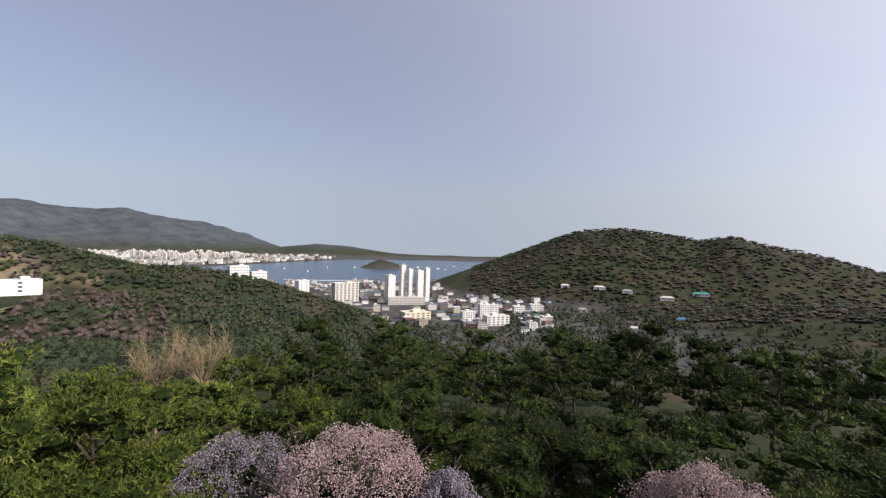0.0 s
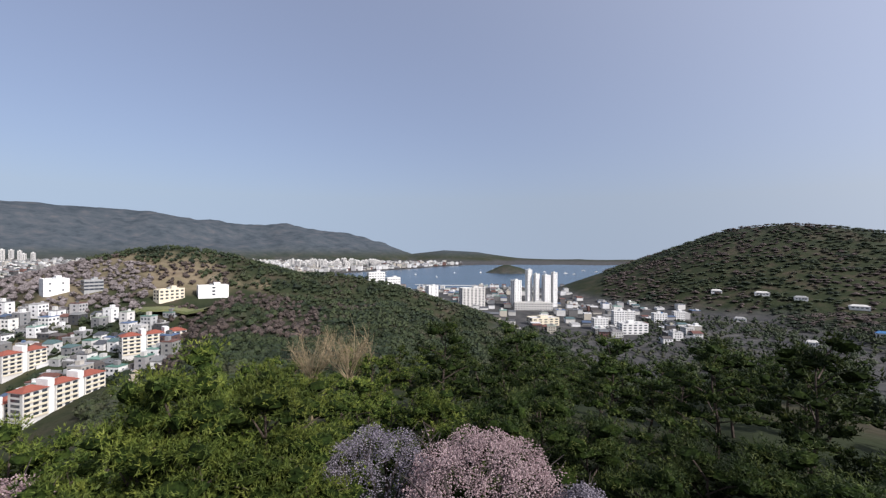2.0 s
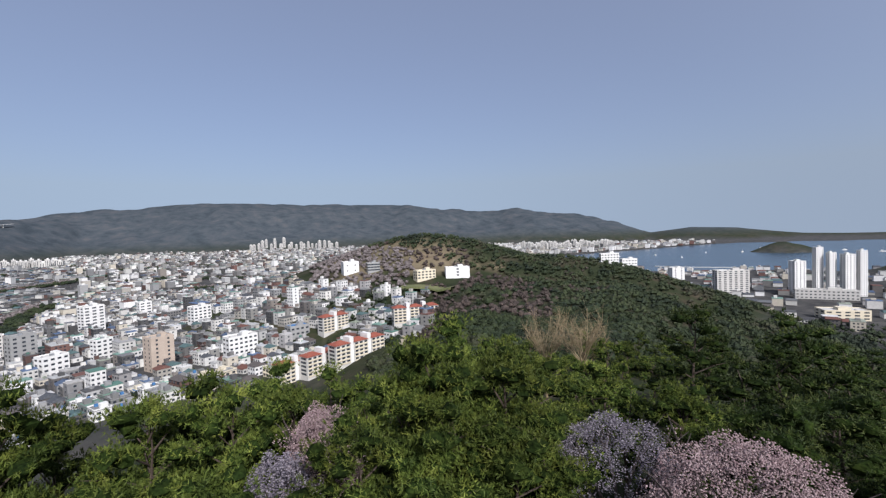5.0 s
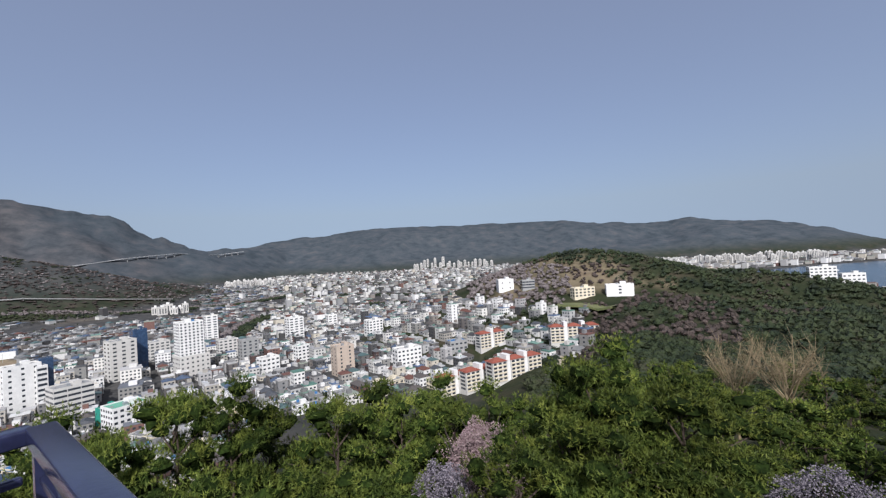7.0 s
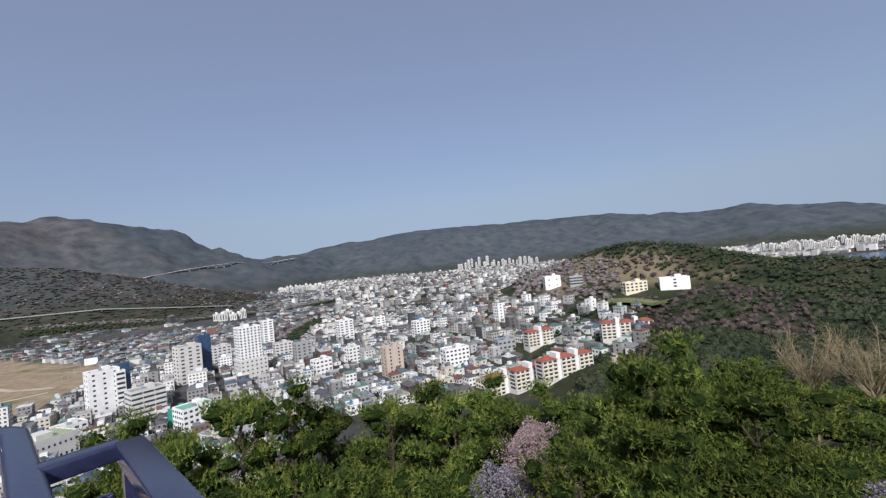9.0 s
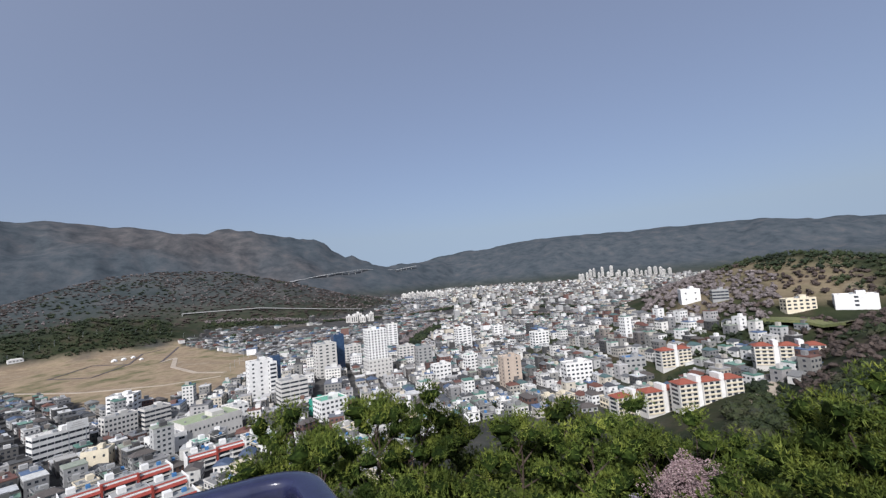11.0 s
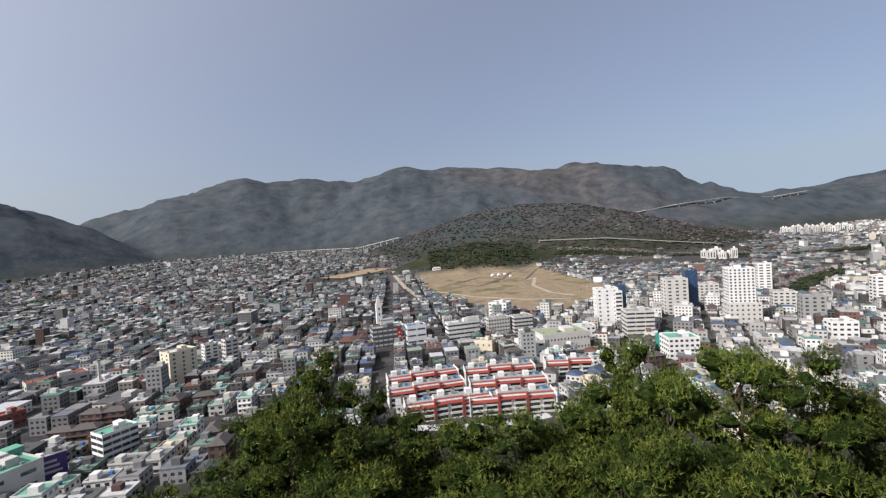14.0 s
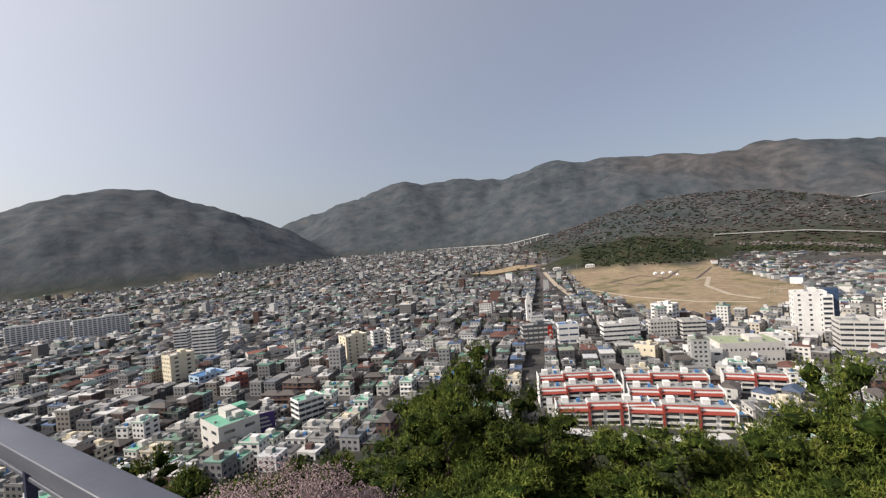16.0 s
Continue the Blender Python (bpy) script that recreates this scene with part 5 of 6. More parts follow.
def all_woods():
    rg = np.random.default_rng(33)
    blossom = lambda x, y: fbm(x, y, 70, 3, 2.2)
    tan = lambda az, r: (az > 42.5) & (az < 51.5) & (r > 482) & (r < 550)
    heath = lambda x, y, az, r: (az > 32) & (az < 50) & (r > 250) & (r < 480) & (fbm(x, y, 55, 3, 4.9) > 0.42 - 0.016 * (az - 20) - 0.0004 * r)
    bank = lambda az, r, z: (az > 50) & (az < 63) & (r > 440) & (z < 101)
    x, y = wood_points(4300, 120, 330, -56, 56, rg, power=1.2, ok=lambda x, y, r, az, z, h: ~heath(x, y, az, r))
    woods("pine_wood", "dense dark green pine wood on the near hillside", x, y, rg.uniform(2.3, 3.7, len(x)), 44, [M_CANOPY], [0], rg)
    x, y = wood_points(900, 60, 210, 50, 215, rg, ok=lambda x, y, r, az, z, h: (h > 3) & ((az < 113) | (az > 138) | (r < 80)) & (EYE + r * np.tan(np.radians(np.interp(az, TOP_AZ, TOP_EL))) > z + 6))
    woods("pine_wood", "green pines and shrubs falling to the town", x, y, rg.uniform(1.6, 2.8, len(x)), 46, [M_CANOPY], [0], rg)
    x, y = wood_points(8200, 330, 760, -30, 62, rg, ok=lambda x, y, r, az, z, h: ~heath(x, y, az, r) & ~(tan(az, r) & (blossom(x, y) > -0.45)) & ~(bank(az, r, z) & (blossom(x, y) > -0.15)))
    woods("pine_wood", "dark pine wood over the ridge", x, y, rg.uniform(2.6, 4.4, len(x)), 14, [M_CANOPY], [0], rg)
    x, y = wood_points(3200, 380, 760, 40, 66, rg, ok=lambda x, y, r, az, z, h: (bank(az, r, z) & (blossom(x, y) > -0.12)) | (tan(az, r) & (blossom(x, y) > 0.2)))
    woods("cherry_grove", "pale cherry trees in blossom on the hill slope", x, y, rg.uniform(2.0, 3.4, len(x)), 26, [M_GROVE], [0], rg)
    x, y = wood_points(3600, 240, 700, 20, 62, rg, ok=lambda x, y, r, az, z, h: heath(x, y, az, r) | (tan(az, r) & (blossom(x, y) > -0.45) & (blossom(x, y) < 0.0)) | (blossom(x, y) > 0.5))
    woods("bare_wood", "brown leafless trees on the hill slope", x, y, rg.uniform(1.8, 3.0, len(x)), 22, [M_BARECANOPY], [0], rg)
    x, y = wood_points(7000, 700, 1500, -58, -4, rg, ok=lambda x, y, r, az, z, h: fbm(x, y, 120, 3, 4.4) < 0.0)
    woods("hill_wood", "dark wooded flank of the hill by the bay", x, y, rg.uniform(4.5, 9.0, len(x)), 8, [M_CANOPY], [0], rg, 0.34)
    x, y = wood_points(5200, 700, 1500, -58, -4, rg, ok=lambda x, y, r, az, z, h: fbm(x, y, 120, 3, 4.4) > -0.12)
    woods("bare_wood", "grey-brown leafless woods on the hill by the bay", x, y, rg.uniform(4.5, 8.5, len(x)), 8, [M_BARECANOPY], [0], rg, 0.34)
    x, y = wood_points(3600, 1080, 2100, 94, 139, rg, ok=lambda x, y, r, az, z, h: (fbm(x, y, 90, 3, 6.1) < -0.2) & (r > 1400))
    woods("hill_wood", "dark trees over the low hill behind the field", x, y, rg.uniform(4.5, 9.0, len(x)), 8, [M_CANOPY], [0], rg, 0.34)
    x, y = wood_points(1300, 1000, 1330, 119, 132.5, rg, ok=lambda x, y, r, az, z, h: h > 8)
    woods("hill_wood", "dark pines over the knoll behind the bare field", x, y, rg.uniform(3.0, 5.5, len(x)), 14, [M_CANOPY], [0], rg)
    x, y = wood_points(4200, 1330, 2200, 94, 139, rg, ok=lambda x, y, r, az, z, h: fbm(x, y, 90, 3, 6.1) > -0.2)
    woods("bare_wood", "brown leafless trees on the low hill", x, y, rg.uniform(4.5, 8.5, len(x)), 8, [M_BARECANOPY], [0], rg, 0.34)
    x, y = wood_points(2400, 1450, 2300, 94, 139, rg, ok=lambda x, y, r, az, z, h: fbm(x, y, 90, 3, 6.1) > 0.0)
    woods("cherry_grove", "scattered pale blossoming trees on the low hill", x, y, rg.uniform(3.0, 5.0, len(x)), 12, [M_GROVE], [0], rg)
    r, az = np.sqrt(rg.uniform(430 ** 2, 1000 ** 2, 1800)), rg.uniform(-52, -13, 1800)
    x, y = -np.sin(np.radians(az)) * r, np.cos(np.radians(az)) * r
    m = fbm(x, y, 90, 3, 1.7) < 0.25
    woods("valley_wood", "dark mixed trees on the valley floor", x[m], y[m], rg.uniform(2.5, 5.0, m.sum()), 16, [M_CANOPY], [0], rg)
    r, az = np.sqrt(rg.uniform(400 ** 2, 760 ** 2, 1500)), rg.uniform(-24, 6, 1500)
    x, y = -np.sin(np.radians(az)) * r, np.cos(np.radians(az)) * r
    m = (fbm(x, y, 60, 2, 1.1) < 0.3) & ((r < 600) | (az < -8))
    woods("valley_wood", "dark trees below the pine slope", x[m], y[m], rg.uniform(2.2, 4.2, m.sum()), 16, [M_CANOPY], [0], rg)
    r, az = np.sqrt(rg.uniform(950 ** 2, 3100 ** 2, 2600)), rg.uniform(46, 200, 2600)
    x, y = -np.sin(np.radians(az)) * r, np.cos(np.radians(az)) * r
    m = (land(x, y)[1] < 6) & ~in_poly(x, y, FIELD_XY) & (fbm(x, y, 240, 2, 2.8) > -0.05)
    woods("distant_trees", "dark tree belts between far city blocks", x[m], y[m], rg.uniform(4.0, 8.5, m.sum()), 12, [M_CANOPY], [0], rg, 0.7)
    # street and garden trees among the houses
    r, az = np.sqrt(rg.uniform(240 ** 2, 1500 ** 2, 2600)), rg.uniform(55, 204, 2600)
    x, y = -np.sin(np.radians(az)) * r, np.cos(np.radians(az)) * r
    m = (land(x, y)[1] < 6) & ~in_poly(x, y, FIELD_XY) & (fbm(x, y, 130, 2, 8.8) > 0.05)
    woods("garden_trees", "dark garden trees between the houses", x[m], y[m], rg.uniform(1.8, 3.6, m.sum()), 16, [M_CANOPY], [0], rg)
    m = (land(x, y)[1] < 6) & ~in_poly(x, y, FIELD_XY) & (fbm(x, y, 110, 2, 3.8) > 0.1)
    woods("street_cherries", "rows of pale street cherries in bloom", x[m] + 3, y[m] + 4, rg.uniform(1.8, 3.2, m.sum()), 16, [M_GROVE], [0], rg)


all_woods()


def tree_belt(pts, wide, pale, rg):
    """A belt of trees on the plain: dark pines with blossoming cherries along one side."""
    P = [at(a, r) for a, r in pts]
    for pale_side, share in ((False, 1 - pale), (True, pale)):
        xs, ys = [], []
        for p, q in zip(P[:-1], P[1:]):
            n = int((q - p).length * wide * share / 34) + 3
            e = (q - p).normalized()
            for k in range(n):
                m = p.lerp(q, rg.random()) + Vector((-e.y, e.x, 0)) * wide * (rg.uniform(-0.5, 0.5 - pale) if not pale_side else rg.uniform(0.5 - pale, 0.5))
                xs.append(m.x)
                ys.append(m.y)
        x, y = np.array(xs), np.array(ys)
        woods("cherry_belt" if pale_side else "tree_belt", "row of pale cherries in bloom through the town" if pale_side else "belt of dark pines between the roofs", x, y, rg.uniform(2.8, 5.0, len(x)), 10, [M_GROVE if pale_side else M_CANOPY], [0], rg)
    for p, q in zip(P[:-1], P[1:]):
        n = int((q - p).length / 14) + 1
        for k in range(n + 1):
            m = p.lerp(q, k / n)
            KEEP_OUT.append((m.x, m.y, wide * 0.5 + 5))


rb = np.random.default_rng(44)
for pts, wide, pale in [([(153.5, 538), (147.4, 526), (140.3, 509)], 26, 0.35), ([(174, 700), (180, 690), (190, 672)], 22, 0.4), ([(77, 1020), (71, 1000), (65, 880)], 60, 0.35), ([(79, 1290), (70, 1180), (63, 1080)], 46, 0.3),
                        ([(92.6, 700), (91, 820), (88.5, 960)], 40, 0.4), ([(116, 1310), (104, 1290), (92, 1270), (86, 1400)], 55, 0.4), ([(86, 1750), (76, 1700), (66, 1780)], 60, 0.3), ([(192, 1130), (182, 1150), (170, 1330)], 50, 0.35), ([(166, 900), (158, 860), (148, 880)], 24, 0.3), ([(190, 1560), (178, 1600), (166, 1900)], 70, 0.3)]:
    tree_belt(pts, wide, pale, rb)


# ---- lookout deck and railings ----
RAIL_Z = EYE - 0.48


def bar(name, a, b, width, high, z_top, parent, material=None, label="", bevel=0.008):
    """A square tube lying from a to b, its top at z_top."""
    a, b = Vector((*a, 0)), Vector((*b, 0))
    e = b - a
    bm = bmesh.new()
    bmesh.ops.create_cube(bm, size=1.0)
    bmesh.ops.scale(bm, vec=(e.length, width, high), verts=bm.verts)
    bmesh.ops.bevel(bm, geom=bm.edges[:], offset=bevel, segments=3, affect="EDGES", profile=0.5)
    m = Matrix.Translation(((a + b) / 2) + Vector((0, 0, z_top - high / 2))) @ Matrix.Rotation(math.atan2(e.y, e.x), 4, "Z")
    bmesh.ops.transform(bm, matrix=m, verts=bm.verts)
    me = bpy.data.meshes.new(name)
    bm.to_mesh(me)
    bm.free()
    me.materials.append(material or M_RAIL)
    for p in me.polygons:
        p.use_smooth = True
    ob = new(name, me)
    ob.parent = parent
    if label:
        ob["label"] = label
    return ob


def post(x, y, parent, top, foot=EYE - 1.6):
    box_part("post", (0.05, 0.05, top - foot), (x, y, foot), M_RAIL, parent, turn=0.45)


def flat_railing():
    ob = tagged(new("railing"), "blue-grey painted square metal railing with a mitred corner", "railing")
    c, far_leg, left = Vector((-1.965, -0.684)), Vector((0.35, 0.455)), Vector((-1.80, -0.925))
    u = (far_leg - c).normalized()
    v = (left - c).normalized()
    bar("top_rail", c + u * 0.02, far_leg, 0.085, 0.055, RAIL_Z, ob)
    bar("top_rail", c + v * 0.02, left, 0.085, 0.055, RAIL_Z - 0.002, ob)
    bar("mid_rail", c + u * 0.05, far_leg, 0.03, 0.03, RAIL_Z - 0.16, ob)
    bar("mid_rail", c + v * 0.05, left, 0.03, 0.03, RAIL_Z - 0.16, ob)
    bar("low_rail", c + u * 0.05, far_leg, 0.03, 0.03, RAIL_Z - 1.0, ob)
    for k in range(3):
        p = c + u * (0.04 + k * 1.2)
        post(p.x, p.y, ob, RAIL_Z - 0.05)
    return ob


def round_railing():
    """A wide handrail whose corner is bent in a curve."""
    ob = tagged(new("handrail"), "dark blue glossy metal handrail bent round a corner", "railing")
    c = Vector((-2.46, -1.24))
    u, w = Vector((0.88, 0.475)).normalized(), Vector((0.42, -0.907)).normalized()
    ends = [c + u * 1.75, c + u * 0.14]
    arc = []
    a, b = c + u * 0.14, c + w * 0.14
    for k in range(1, 8):
        t = k / 8
        arc.append(a * (1 - t) ** 2 + c * 2 * t * (1 - t) + b * t ** 2)
    line = ends + arc + [b, c + w * 0.6]
    prof = []
    for k in range(16):
        t = 2 * math.pi * k / 16
        prof.append((math.copysign(abs(math.cos(t)) ** 0.55, math.cos(t)) * 0.045, math.copysign(abs(math.sin(t)) ** 0.55, math.sin(t)) * 0.034))
    v, f = [], []
    for k, p in enumerate(line):
        d = (line[min(k + 1, len(line) - 1)] - line[max(k - 1, 0)]).normalized()
        s = Vector((-d.y, d.x))
        for px, pz in prof:
            v.append((p.x + s.x * px, p.y + s.y * px, RAIL_Z - 0.034 + pz))
    n = len(prof)
    for k in range(len(line) - 1):
        for i in range(n):
            f.append([k * n + i, k * n + (i + 1) % n, (k + 1) * n + (i + 1) % n, (k + 1) * n + i])
    part("top_rail", v, f, M_RAIL, ob, soft=True)
    bar("mid_rail", c + w * 0.1, c + w * 0.6, 0.03, 0.03, RAIL_Z - 0.3, ob)
    for p in (c + w * 0.56, c + u * 0.5, c + u * 1.7):
        post(p.x, p.y, ob, RAIL_Z - 0.06)
    return ob


def side_railing():
    ob = tagged(new("railing"), "pale grey-blue flat metal railing", "railing")
    a, b = Vector((-1.04, -3.00)), Vector((0.45, -5.78))
    bar("top_rail", a, b, 0.17, 0.09, RAIL_Z, ob, M_RAILPALE)
    bar("mid_rail", a, b, 0.03, 0.03, RAIL_Z - 0.2, ob, M_RAILPALE)
    for t in (0.02, 0.5, 0.98):
        p = a.lerp(b, t)
        post(p.x, p.y, ob, RAIL_Z - 0.05)


M_RAILPALE = surface("grey_rail_paint", [(0.075, 0.082, 0.105), (0.10, 0.107, 0.13)], scale=2, grain=0.1, grain_scale=30, rough=0.4, spec=0.5)
flat_railing()
round_railing()
side_railing()


def deck():
    """The concrete floor slab of the lookout on its round shaft."""
    edge = [(-1.98, -0.70), (0.4, 0.49), (2.5, -0.5), (1.9, -5.7), (0.45, -5.8), (-1.04, -3.02), (-2.2, -1.82), (-2.48, -1.26)]
    bm = bmesh.new()
    top = [bm.verts.new((x, y, EYE - 1.6)) for x, y in edge]
    low = [bm.verts.new((x, y, EYE - 1.85)) for x, y in edge]
    bm.faces.new(top[::-1])
    bm.faces.new(low)
    n = len(edge)
    for k in range(n):
        bm.faces.new((top[k], top[(k + 1) % n], low[(k + 1) % n], low[k]))
    bmesh.ops.recalc_face_normals(bm, faces=bm.faces)
    me = bpy.data.meshes.new("floor")
    bm.to_mesh(me)
    bm.free()
    me.materials.append(M_GREY)
    tagged(new("floor", me), "grey concrete lookout floor slab", "floor", kind="structure")
    v, f = tube([(0, -1.6, 96), (0, -1.6, EYE - 1.84)], [1.7, 1.7], 24)
    tagged(new("wall_shaft", mesh_from("wall_shaft", v, f, [M_OFFWHITE], smooth_faces=True)), "white round lookout shaft", "wall", kind="structure")


deck()


# ---- roads, field and small things ----
M_PALEPATH = surface("pale_gravel", [(0.36, 0.30, 0.23), (0.46, 0.39, 0.31)], scale=0.05, grain=0.15, grain_scale=0.8)
M_CONCRETE = surface("pale_concrete", [(0.50, 0.50, 0.48), (0.60, 0.59, 0.57)], scale=0.05, grain=0.1, grain_scale=0.5)
M_REDROAD = surface("worn_reddish_asphalt", [(0.085, 0.070, 0.070), (0.12, 0.095, 0.09)], scale=0.05, grain=0.2, grain_scale=0.6)
M_TURF = surface("dry_turf", [(0.11, 0.13, 0.05), (0.17, 0.17, 0.075)], scale=0.06, grain=0.25, grain_scale=0.6)


def strip(name, label, pts, width, material, lift=0.4, thick=0.4, category="road", z=None, kind="structure"):
    """A road or path that follows the ground along points (degrees, distance)."""
    P = [at(a, r) for a, r in pts]
    line = []
    for p, q in zip(P[:-1], P[1:]):
        n = max(2, int((q - p).length / 12))
        line += [p.lerp(q, k / n) for k in range(n)]
    line.append(P[-1])
    v, f = [], []
    for k, p in enumerate(line):
        d = (line[min(k + 1, len(line) - 1)] - line[max(k - 1, 0)]).normalized()
        s = Vector((-d.y, d.x, 0)) * width / 2
        hs = [height((p + s * u).x, (p + s * u).y) for u in (-1, 0, 1)]
        top = (max(hs) if z is None else z + (hs[1] - z) * 0) + lift
        for u, dz in ((-1, -thick), (-1, 0), (1, 0), (1, -thick)):
            q = p + s * u
            v.append((q.x, q.y, top + dz))
        if k:
            b = 4 * k
            for i in range(4):
                j = (i + 1) % 4
                f.append([b - 4 + i, b - 4 + j, b + j, b + i])
    ob = new(name, mesh_from(name, v, f, [material]))
    return tagged(ob, label, category, kind=kind)


strip("road", "broad reddish-grey avenue running into the valley", [(138.7, 1500), (137.7, 1088), (136.8, 839), (135.8, 691), (134.5, 560)], 20, M_REDROAD, thick=1.5)
strip("road", "pale gravel road bordering the bare field", [(137.2, 1148), (135.7, 874), (133.4, 695), (129.5, 592), (125.1, 544), (118, 500), (113, 520)], 9, M_PALEPATH, thick=1.5)
strip("path", "dark winding path on the bare field", [(129.3, 881), (126, 971), (123, 920), (126.1, 827), (129.3, 881)], 4, M_REDROAD, category="path")
strip("path", "dark winding path on the bare field", [(123, 920), (121.8, 1041), (118.4, 1094), (120.2, 884)], 4, M_REDROAD, category="path")
strip("path", "pale path on the bare field", [(120.2, 884), (118.8, 920), (119.1, 808), (117, 712), (114, 669)], 7, M_PALEPATH, category="path")
strip("path", "pale path on the bare field", [(132, 800), (127, 700), (120, 640), (114.5, 640)], 5, M_PALEPATH, category="path")
strip("road", "dark town street with parked cars", [(129, 440), (125.8, 441), (121.6, 452), (116.9, 480), (112, 520)], 13, M_ASPHALT, lift=0.25)
strip("road", "narrow concrete hill road", [(59.5, 383), (58.5, 385), (54.9, 398), (52.5, 409), (49, 420)], 6, M_CONCRETE, thick=2)
strip("playing_field", "dry green school playing field", [(51.6, 440), (48, 437), (44.6, 425)], 19, M_TURF, lift=0.4, thick=2, category="field")
strip("road", "lane under blossoming cherries", [(53.6, 262), (53.1, 275), (51.3, 303), (49.7, 330), (49, 360)], 9, M_PALEPATH, thick=3)
strip("pavement", "pale concrete yard below the terraces", [(137, 214), (130, 210), (124, 212), (118, 226)], 6, M_CONCRETE, lift=0.3, thick=4, category="yard")
KEEP_OUT += [(at(a, q).x, at(a, q).y, 58.0) for a, q in [(145.3, 1150), (144, 1130), (143, 1175), (142, 1160), (141, 1230), (140, 1250), (138.9, 1300), (145, 1080), (142.5, 1090)]]
strip("dry_field", "brown fallow plot", [(145.3, 1150), (141, 1230), (138.9, 1300)], 90, M_DIRT, lift=0.5, thick=4, category="field")


def viaduct(name, label, pts, width, high, every, material=None):
    """A pale deck on piers."""
    ob = tagged(new(name), label, "bridge")
    P = [at(a, r) for a, r in pts]
    deck_z = [height(p.x, p.y) + high for p in P]
    k = 0
    for (p, z0), (q, z1) in zip(zip(P[:-1], deck_z[:-1]), zip(P[1:], deck_z[1:])):
        n = max(1, int((q - p).length / every))
        for i in range(n):
            a, b = p.lerp(q, i / n), p.lerp(q, (i + 1) / n)
            za, zb = z0 + (z1 - z0) * i / n, z0 + (z1 - z0) * (i + 1) / n
            turn = math.atan2((b - a).y, (b - a).x)
            s = Vector((-(b - a).y, (b - a).x, 0)).normalized() * width / 2
            v = [(*(e + s * u).xy, ze + up) for up in (0, 2.2) for e, ze, u in ((a, za, -1), (b, zb, -1), (b, zb, 1), (a, za, 1))]
            part("deck", v, BOX, material or M_CONCRETE, ob)
            g = height(a.x, a.y)
            if za - g > 2:
                box_part("pier", (2.5, width * 0.6, za - g + 2), (a.x, a.y, g - 2), material or M_CONCRETE, ob, turn=turn)
            k += 1
    return ob


viaduct("viaduct", "long pale motorway viaduct crossing the valley", [(152, 2380), (146.6, 2330), (141.4, 2200), (136, 1950)], 14, 13, 45)
viaduct("motorway", "pale motorway climbing along the mountain foot", [(106.6, 2640), (101.9, 2830), (97.6, 3090), (93.2, 3400), (90.5, 3600)], 16, 16, 60)
viaduct("motorway", "elevated grey road behind the field", [(118, 1420), (110, 1400), (103, 1420), (98, 1480)], 12, 4, 40, M_GREY)


def light_pole(az, r, tall=11):
    p = at(az, r)
    ob = root("light_pole", p.x, p.y, height(p.x, p.y), az, "slim grey lighting pole beside the field", "lamp post", "poles round the field")
    box_part("pole", (0.3, 0.3, tall + 0.5), (0, 0, -0.5), M_STEEL, ob)
    box_part("arm", (2.2, 0.2, 0.2), (0.9, 0, tall), M_STEEL, ob)


for k in range(22):
    light_pole(134.2 - k * 1.08, 1085 + 80 * math.sin(k * 0.15))
for k in range(10):
    light_pole(136.6 - k * 0.32, 1040 - k * 44, 9)
for k in range(6):
    light_pole(111 + k * 0.5, 820 - k * 30)


def tent(az, r, w, label):
    p = at(az, r)
    ob = root("tent", p.x, p.y, height(p.x, p.y), az, label, "tent", "site tents on the field")
    v, f = tube([(0, 0, 0), (0, 0, w * 0.2), (0, 0, w * 0.38), (0, 0, w * 0.5)], [w * 0.5, w * 0.47, w * 0.3, 0.05], 10)
    part("canopy", v, f, M_WHITE, ob)
    box_part("door", (w * 0.25, 0.2, w * 0.25), (0, -w * 0.48, 0), M_GREY, ob)


for a, r, w in [(124.2, 985, 10), (123.4, 990, 9), (122.6, 1000, 8), (121.9, 960, 7)]:
    tent(a, r, w, "small white domed site tent")


def boat(az, r, length):
    p = at(az, r)
    ob = root("boat", p.x, p.y, 0.0, az * 7 % 180, "small white boat anchored in the bay", "boat", "boats in the bay")
    L = length
    v = np.array([[-L / 2, -L * .12, -.3], [L * .3, -L * .12, -.3], [L * .3, L * .12, -.3], [-L / 2, L * .12, -.3], [-L / 2, -L * .16, L * .12], [L / 2, -.1, L * .16], [L / 2, .1, L * .16], [-L / 2, L * .16, L * .12]], float)
    part("hull", v, BOX, M_WHITE, ob)
    box_part("cabin", (L * 0.3, L * 0.18, L * 0.2), (-L * 0.1, 0, L * 0.12), M_WHITE, ob)
    box_part("mast", (0.4, 0.4, L * 0.5), (0, 0, L * 0.3), M_STEEL, ob)


for a, r, L in [(14.8, 2100, 16), (11.4, 2150, 18), (0.6, 2200, 20), (-1.5, 2500, 22), (3.2, 2300, 16), (17.2, 1800, 15), (-3.0, 2400, 18), (20, 1950, 16), (2.2, 2050, 14), (9.8, 2420, 20), (-0.4, 2150, 15), (24, 1900, 15)]:
    boat(a, r, L)
strip("breakwater", "long low pale breakwater in the bay", [(20, 1420), (16, 1390), (11, 1400)], 7, M_CONCRETE, z=-0.3, lift=1.6, thick=3, category="breakwater")


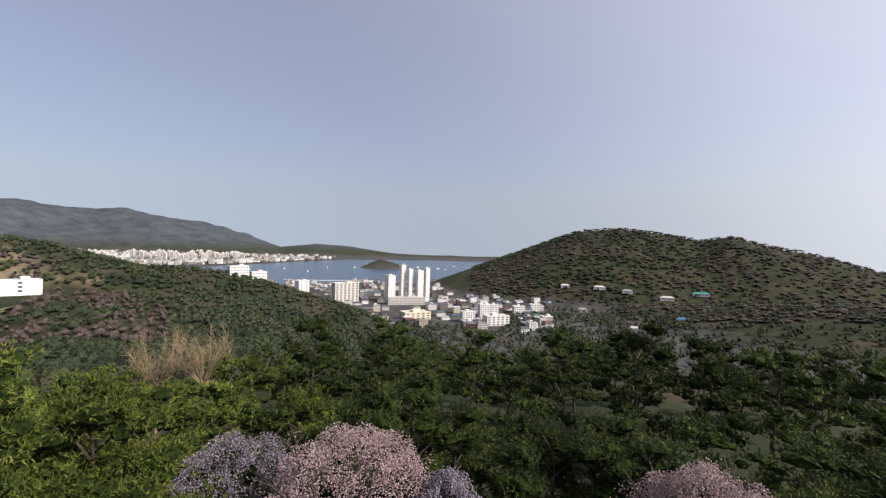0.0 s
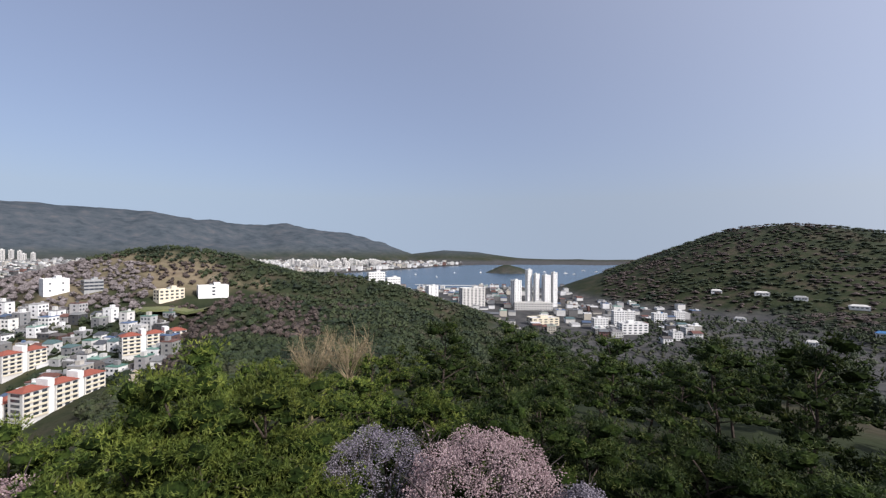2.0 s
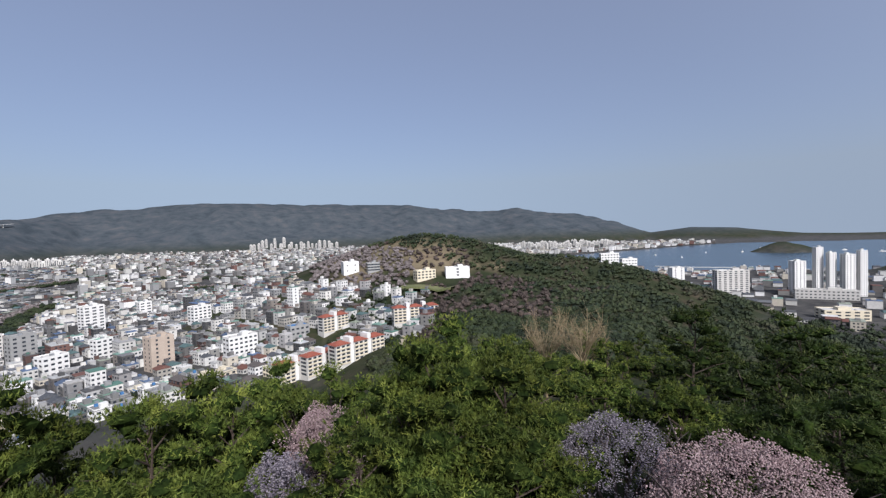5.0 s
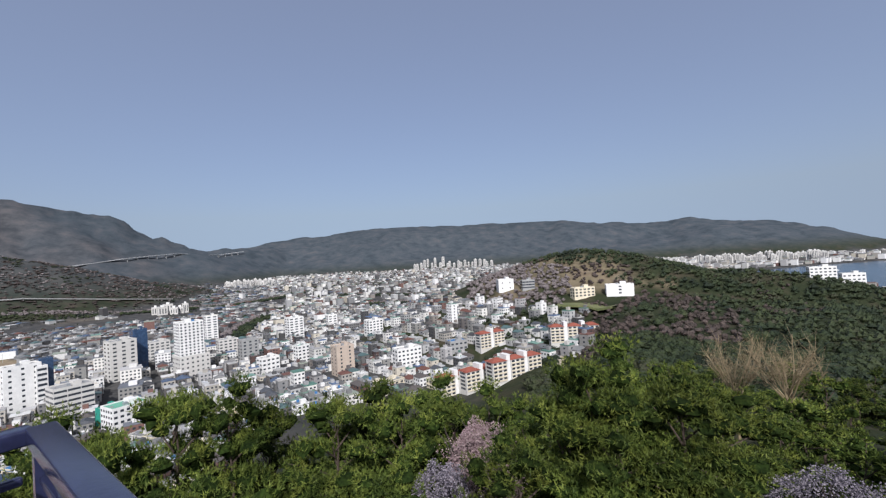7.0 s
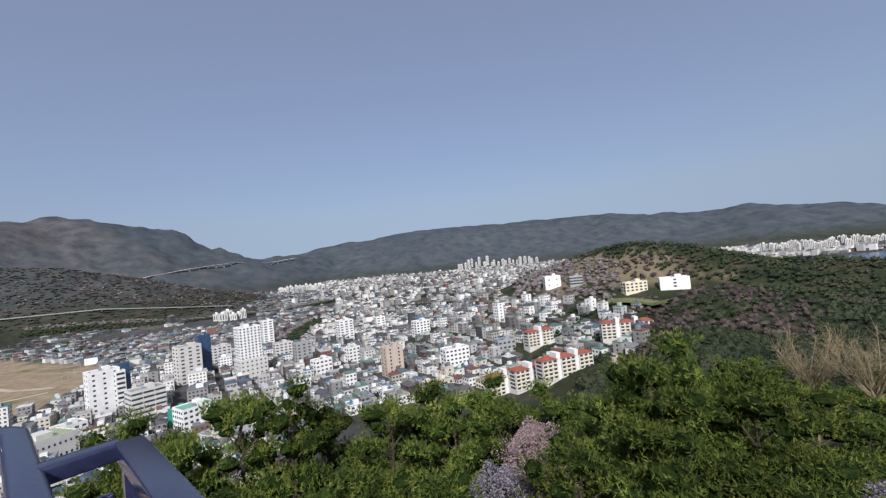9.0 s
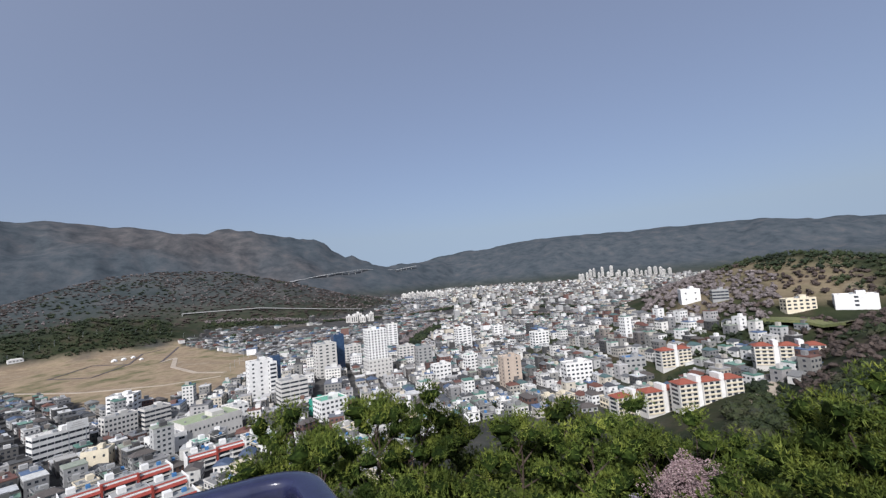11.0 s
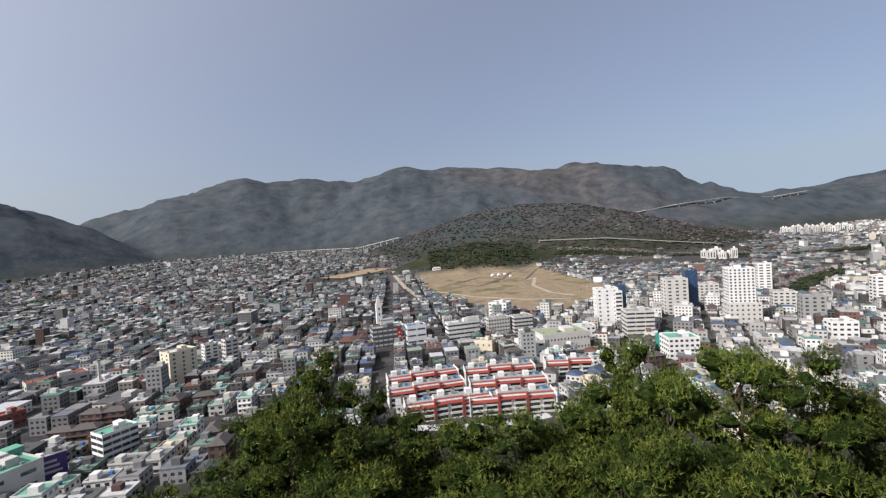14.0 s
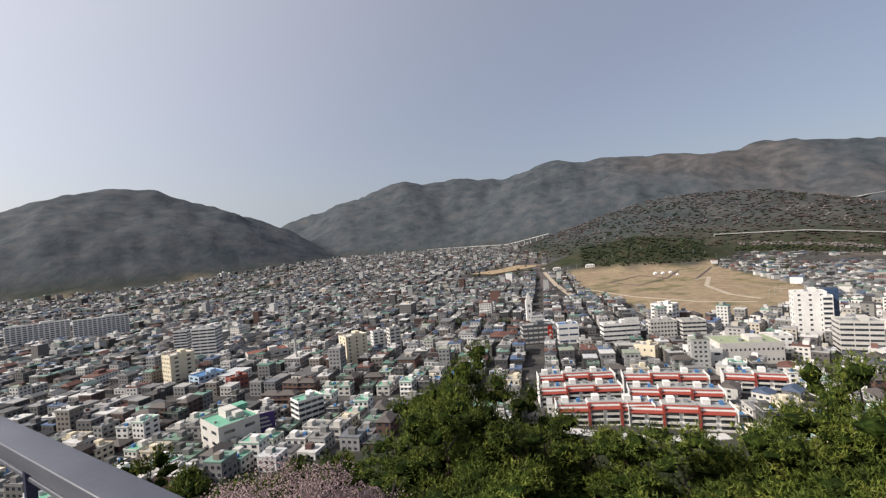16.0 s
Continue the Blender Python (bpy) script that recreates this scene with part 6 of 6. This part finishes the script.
def shed(az, r, w, roof, label):
    p = at(az, r)
    ob = root("shed", p.x, p.y, height(p.x, p.y), az + 10, label, "shed")
    w *= 0.7
    box_part("wall", (w, w * 0.35, 6), (0, 0, -1), M_WHITE, ob)
    part("roof", *hip(w, w * 0.35, 5, 2.5), roof, ob)
    for k in range(4):
        box_part("window", (w * 0.12, w * 0.35 + 0.1, 1.6), ((k - 1.5) * w * 0.22, 0, 2), M_GLASS, ob)


for a, r, w, mt, lb in [(-30.8, 950, 40, M_TEAL, "long shed with a teal green roof"), (-15.8, 935, 24, M_OFFWHITE, "pale barracks shed in the valley"), (-19.9, 922, 30, M_OFFWHITE, "pale barracks shed in the valley"), (-23.1, 912, 26, M_GREY, "grey roofed barracks shed"), (-27.4, 905, 34, M_OFFWHITE, "pale barracks shed in the valley"),
                        (-18, 800, 22, M_GREY, "grey roofed barracks shed"), (-29, 700, 18, M_BLUEROOF, "low shed with a blue roof"), (-24, 640, 16, M_OFFWHITE, "small pale shed below the pines"), (131.5, 1100, 30, M_OFFWHITE, "long white shed beside the knoll"), (135.5, 1120, 26, M_OFFWHITE, "low white shed beside the avenue")]:
    shed(a, r, w, mt, lb)


def car(az, r, turn, paint_m, label):
    p = at(az, r)
    ob = root("car", p.x, p.y, height(p.x, p.y) + 0.3, turn, label, "car", "parked cars")
    v = np.array([[-2.1, -.85, .3], [2.1, -.85, .3], [2.1, .85, .3], [-2.1, .85, .3], [-2.0, -.8, .9], [2.05, -.8, .8], [2.05, .8, .8], [-2.0, .8, .9]], float)
    part("body", v, BOX, paint_m, ob)
    v = np.array([[-1.6, -.75, .9], [.9, -.75, .9], [.9, .75, .9], [-1.6, .75, .9], [-1.2, -.62, 1.45], [.3, -.62, 1.45], [.3, .62, 1.45], [-1.2, .62, 1.45]], float)
    part("cabin", v, BOX, M_GLASS, ob)
    for sx in (-1.3, 1.3):
        for sy in (-0.8, 0.8):
            box_part("wheel", (0.62, 0.2, 0.62), (sx, sy, 0), M_DGREY, ob)


rc = random.Random(4)
for k in range(26):
    a = 113 + k * 0.62
    car(a, np.interp(a, [112, 116.9, 121.6, 125.8, 129], [520, 480, 452, 441, 440]) + rc.choice((-4.5, 4.5)), a - 55 + rc.uniform(-5, 5), rc.choice((M_WHITE, M_DGREY, M_GREY, M_STEEL)), rc.choice(("small car parked along the street", "saloon car standing in the street")))


# ---- the dense town ----
rng = np.random.default_rng(5)
LOW = (1, 1, 2, 2, 2, 3)
big = plots(ANG_B, 31, 28, 300, 900, 66, 126, rng, keep=0.17)
house_heap("town_blocks", "white and grey three to five storey blocks of the town centre", big, 20, 16, ANG_B, rng, True, 0.1, (3, 3, 4, 5), pitch=0)
KEEP_OUT += [(x, y, 15.0) for x, y in zip(big[0], big[1])]
big = plots(ANG_A, 36, 32, 240, 1100, 138, 206, rng, keep=0.16)
house_heap("town_blocks", "pale flat-roofed halls and blocks among low houses", big, 24, 18, ANG_A, rng, True, 0.06, (2, 2, 3, 4), pitch=0.2)
KEEP_OUT += [(x, y, 16.0) for x, y in zip(big[0], big[1])]
house_heap("town_houses", "dense low flat-roofed town houses in white and grey", plots(ANG_A, 11.0, 11.5, 205, 420, 118, 206, rng), 11.0, 11.5, ANG_A, rng, True, storeys=(1, 2, 2, 3, 3), wall=M_DULL_SHADED)
house_heap("town_houses", "dense low houses with dark roofs along narrow lanes", plots(ANG_A, 12.5, 11.0, 420, 1000, 118, 206, rng), 12.5, 11.0, ANG_A, rng, True, 0.012, LOW, M_DULL_SHADED, 0.5)
house_heap("town_houses", "bright flat-roofed houses of the town centre", plots(ANG_B, 10.5, 10.5, 250, 640, 90, 118, rng, keep=0.84), 10.5, 10.5, ANG_B, rng, True, 0.015, (1, 2, 2, 2, 3), pitch=0.3)
house_heap("town_houses", "low dull houses beside the bare field", plots(ANG_A, 11.5, 11.0, 640, 1080, 90, 118, rng, keep=0.8), 11.5, 11.0, ANG_A, rng, False, 0.006, (1, 1, 1, 2, 2), M_DULL_SHADED, 0.6)
house_heap("town_houses", "dense bright houses and small blocks below the wooded hill", plots(ANG_B, 9.2, 9.2, 290, 1000, 48, 90, rng, keep=0.84), 9.2, 9.2, ANG_B, rng, True, 0.004, (1, 1, 1, 2, 2, 3), M_MIXED, pitch=0.45)
house_heap("distant_houses", "far grey city houses filling the valley floor", plots(ANG_A, 17, 15, 1000, 2700, 118, 206, rng, keep=0.8), 17, 15, ANG_A, rng, False, 0.015, LOW, M_DULL_SHADED, 0.5)
house_heap("distant_houses", "far dull city houses behind the field", plots(ANG_A, 15, 14, 1080, 2200, 88, 118, rng, keep=0.6), 15, 14, ANG_A, rng, False, 0.01, (1, 1, 2, 2), M_DULL_SHADED, 0.6)
house_heap("distant_houses", "far pale city houses towards the mountain range", plots(ANG_B, 15.5, 15.5, 1000, 3300, 44, 88, rng, keep=0.4), 15.5, 15.5, ANG_B, rng, False, 0.06, (1, 1, 2, 2, 3, 4), M_MIXED)
house_heap("harbour_houses", "small houses and sheds near the bay", plots(ANG_B, 15, 15, 560, 1350, -14, 22, rng, keep=0.25), 15, 15, ANG_B, rng, True, 0.0, (1, 1, 2, 2, 3), pitch=0.5)
house_heap("shore_houses", "pale buildings along the far shore", plots(ANG_B, 24, 24, 1980, 3300, 14, 44, rng, keep=0.5), 24, 24, ANG_B, rng, False, 0.3)
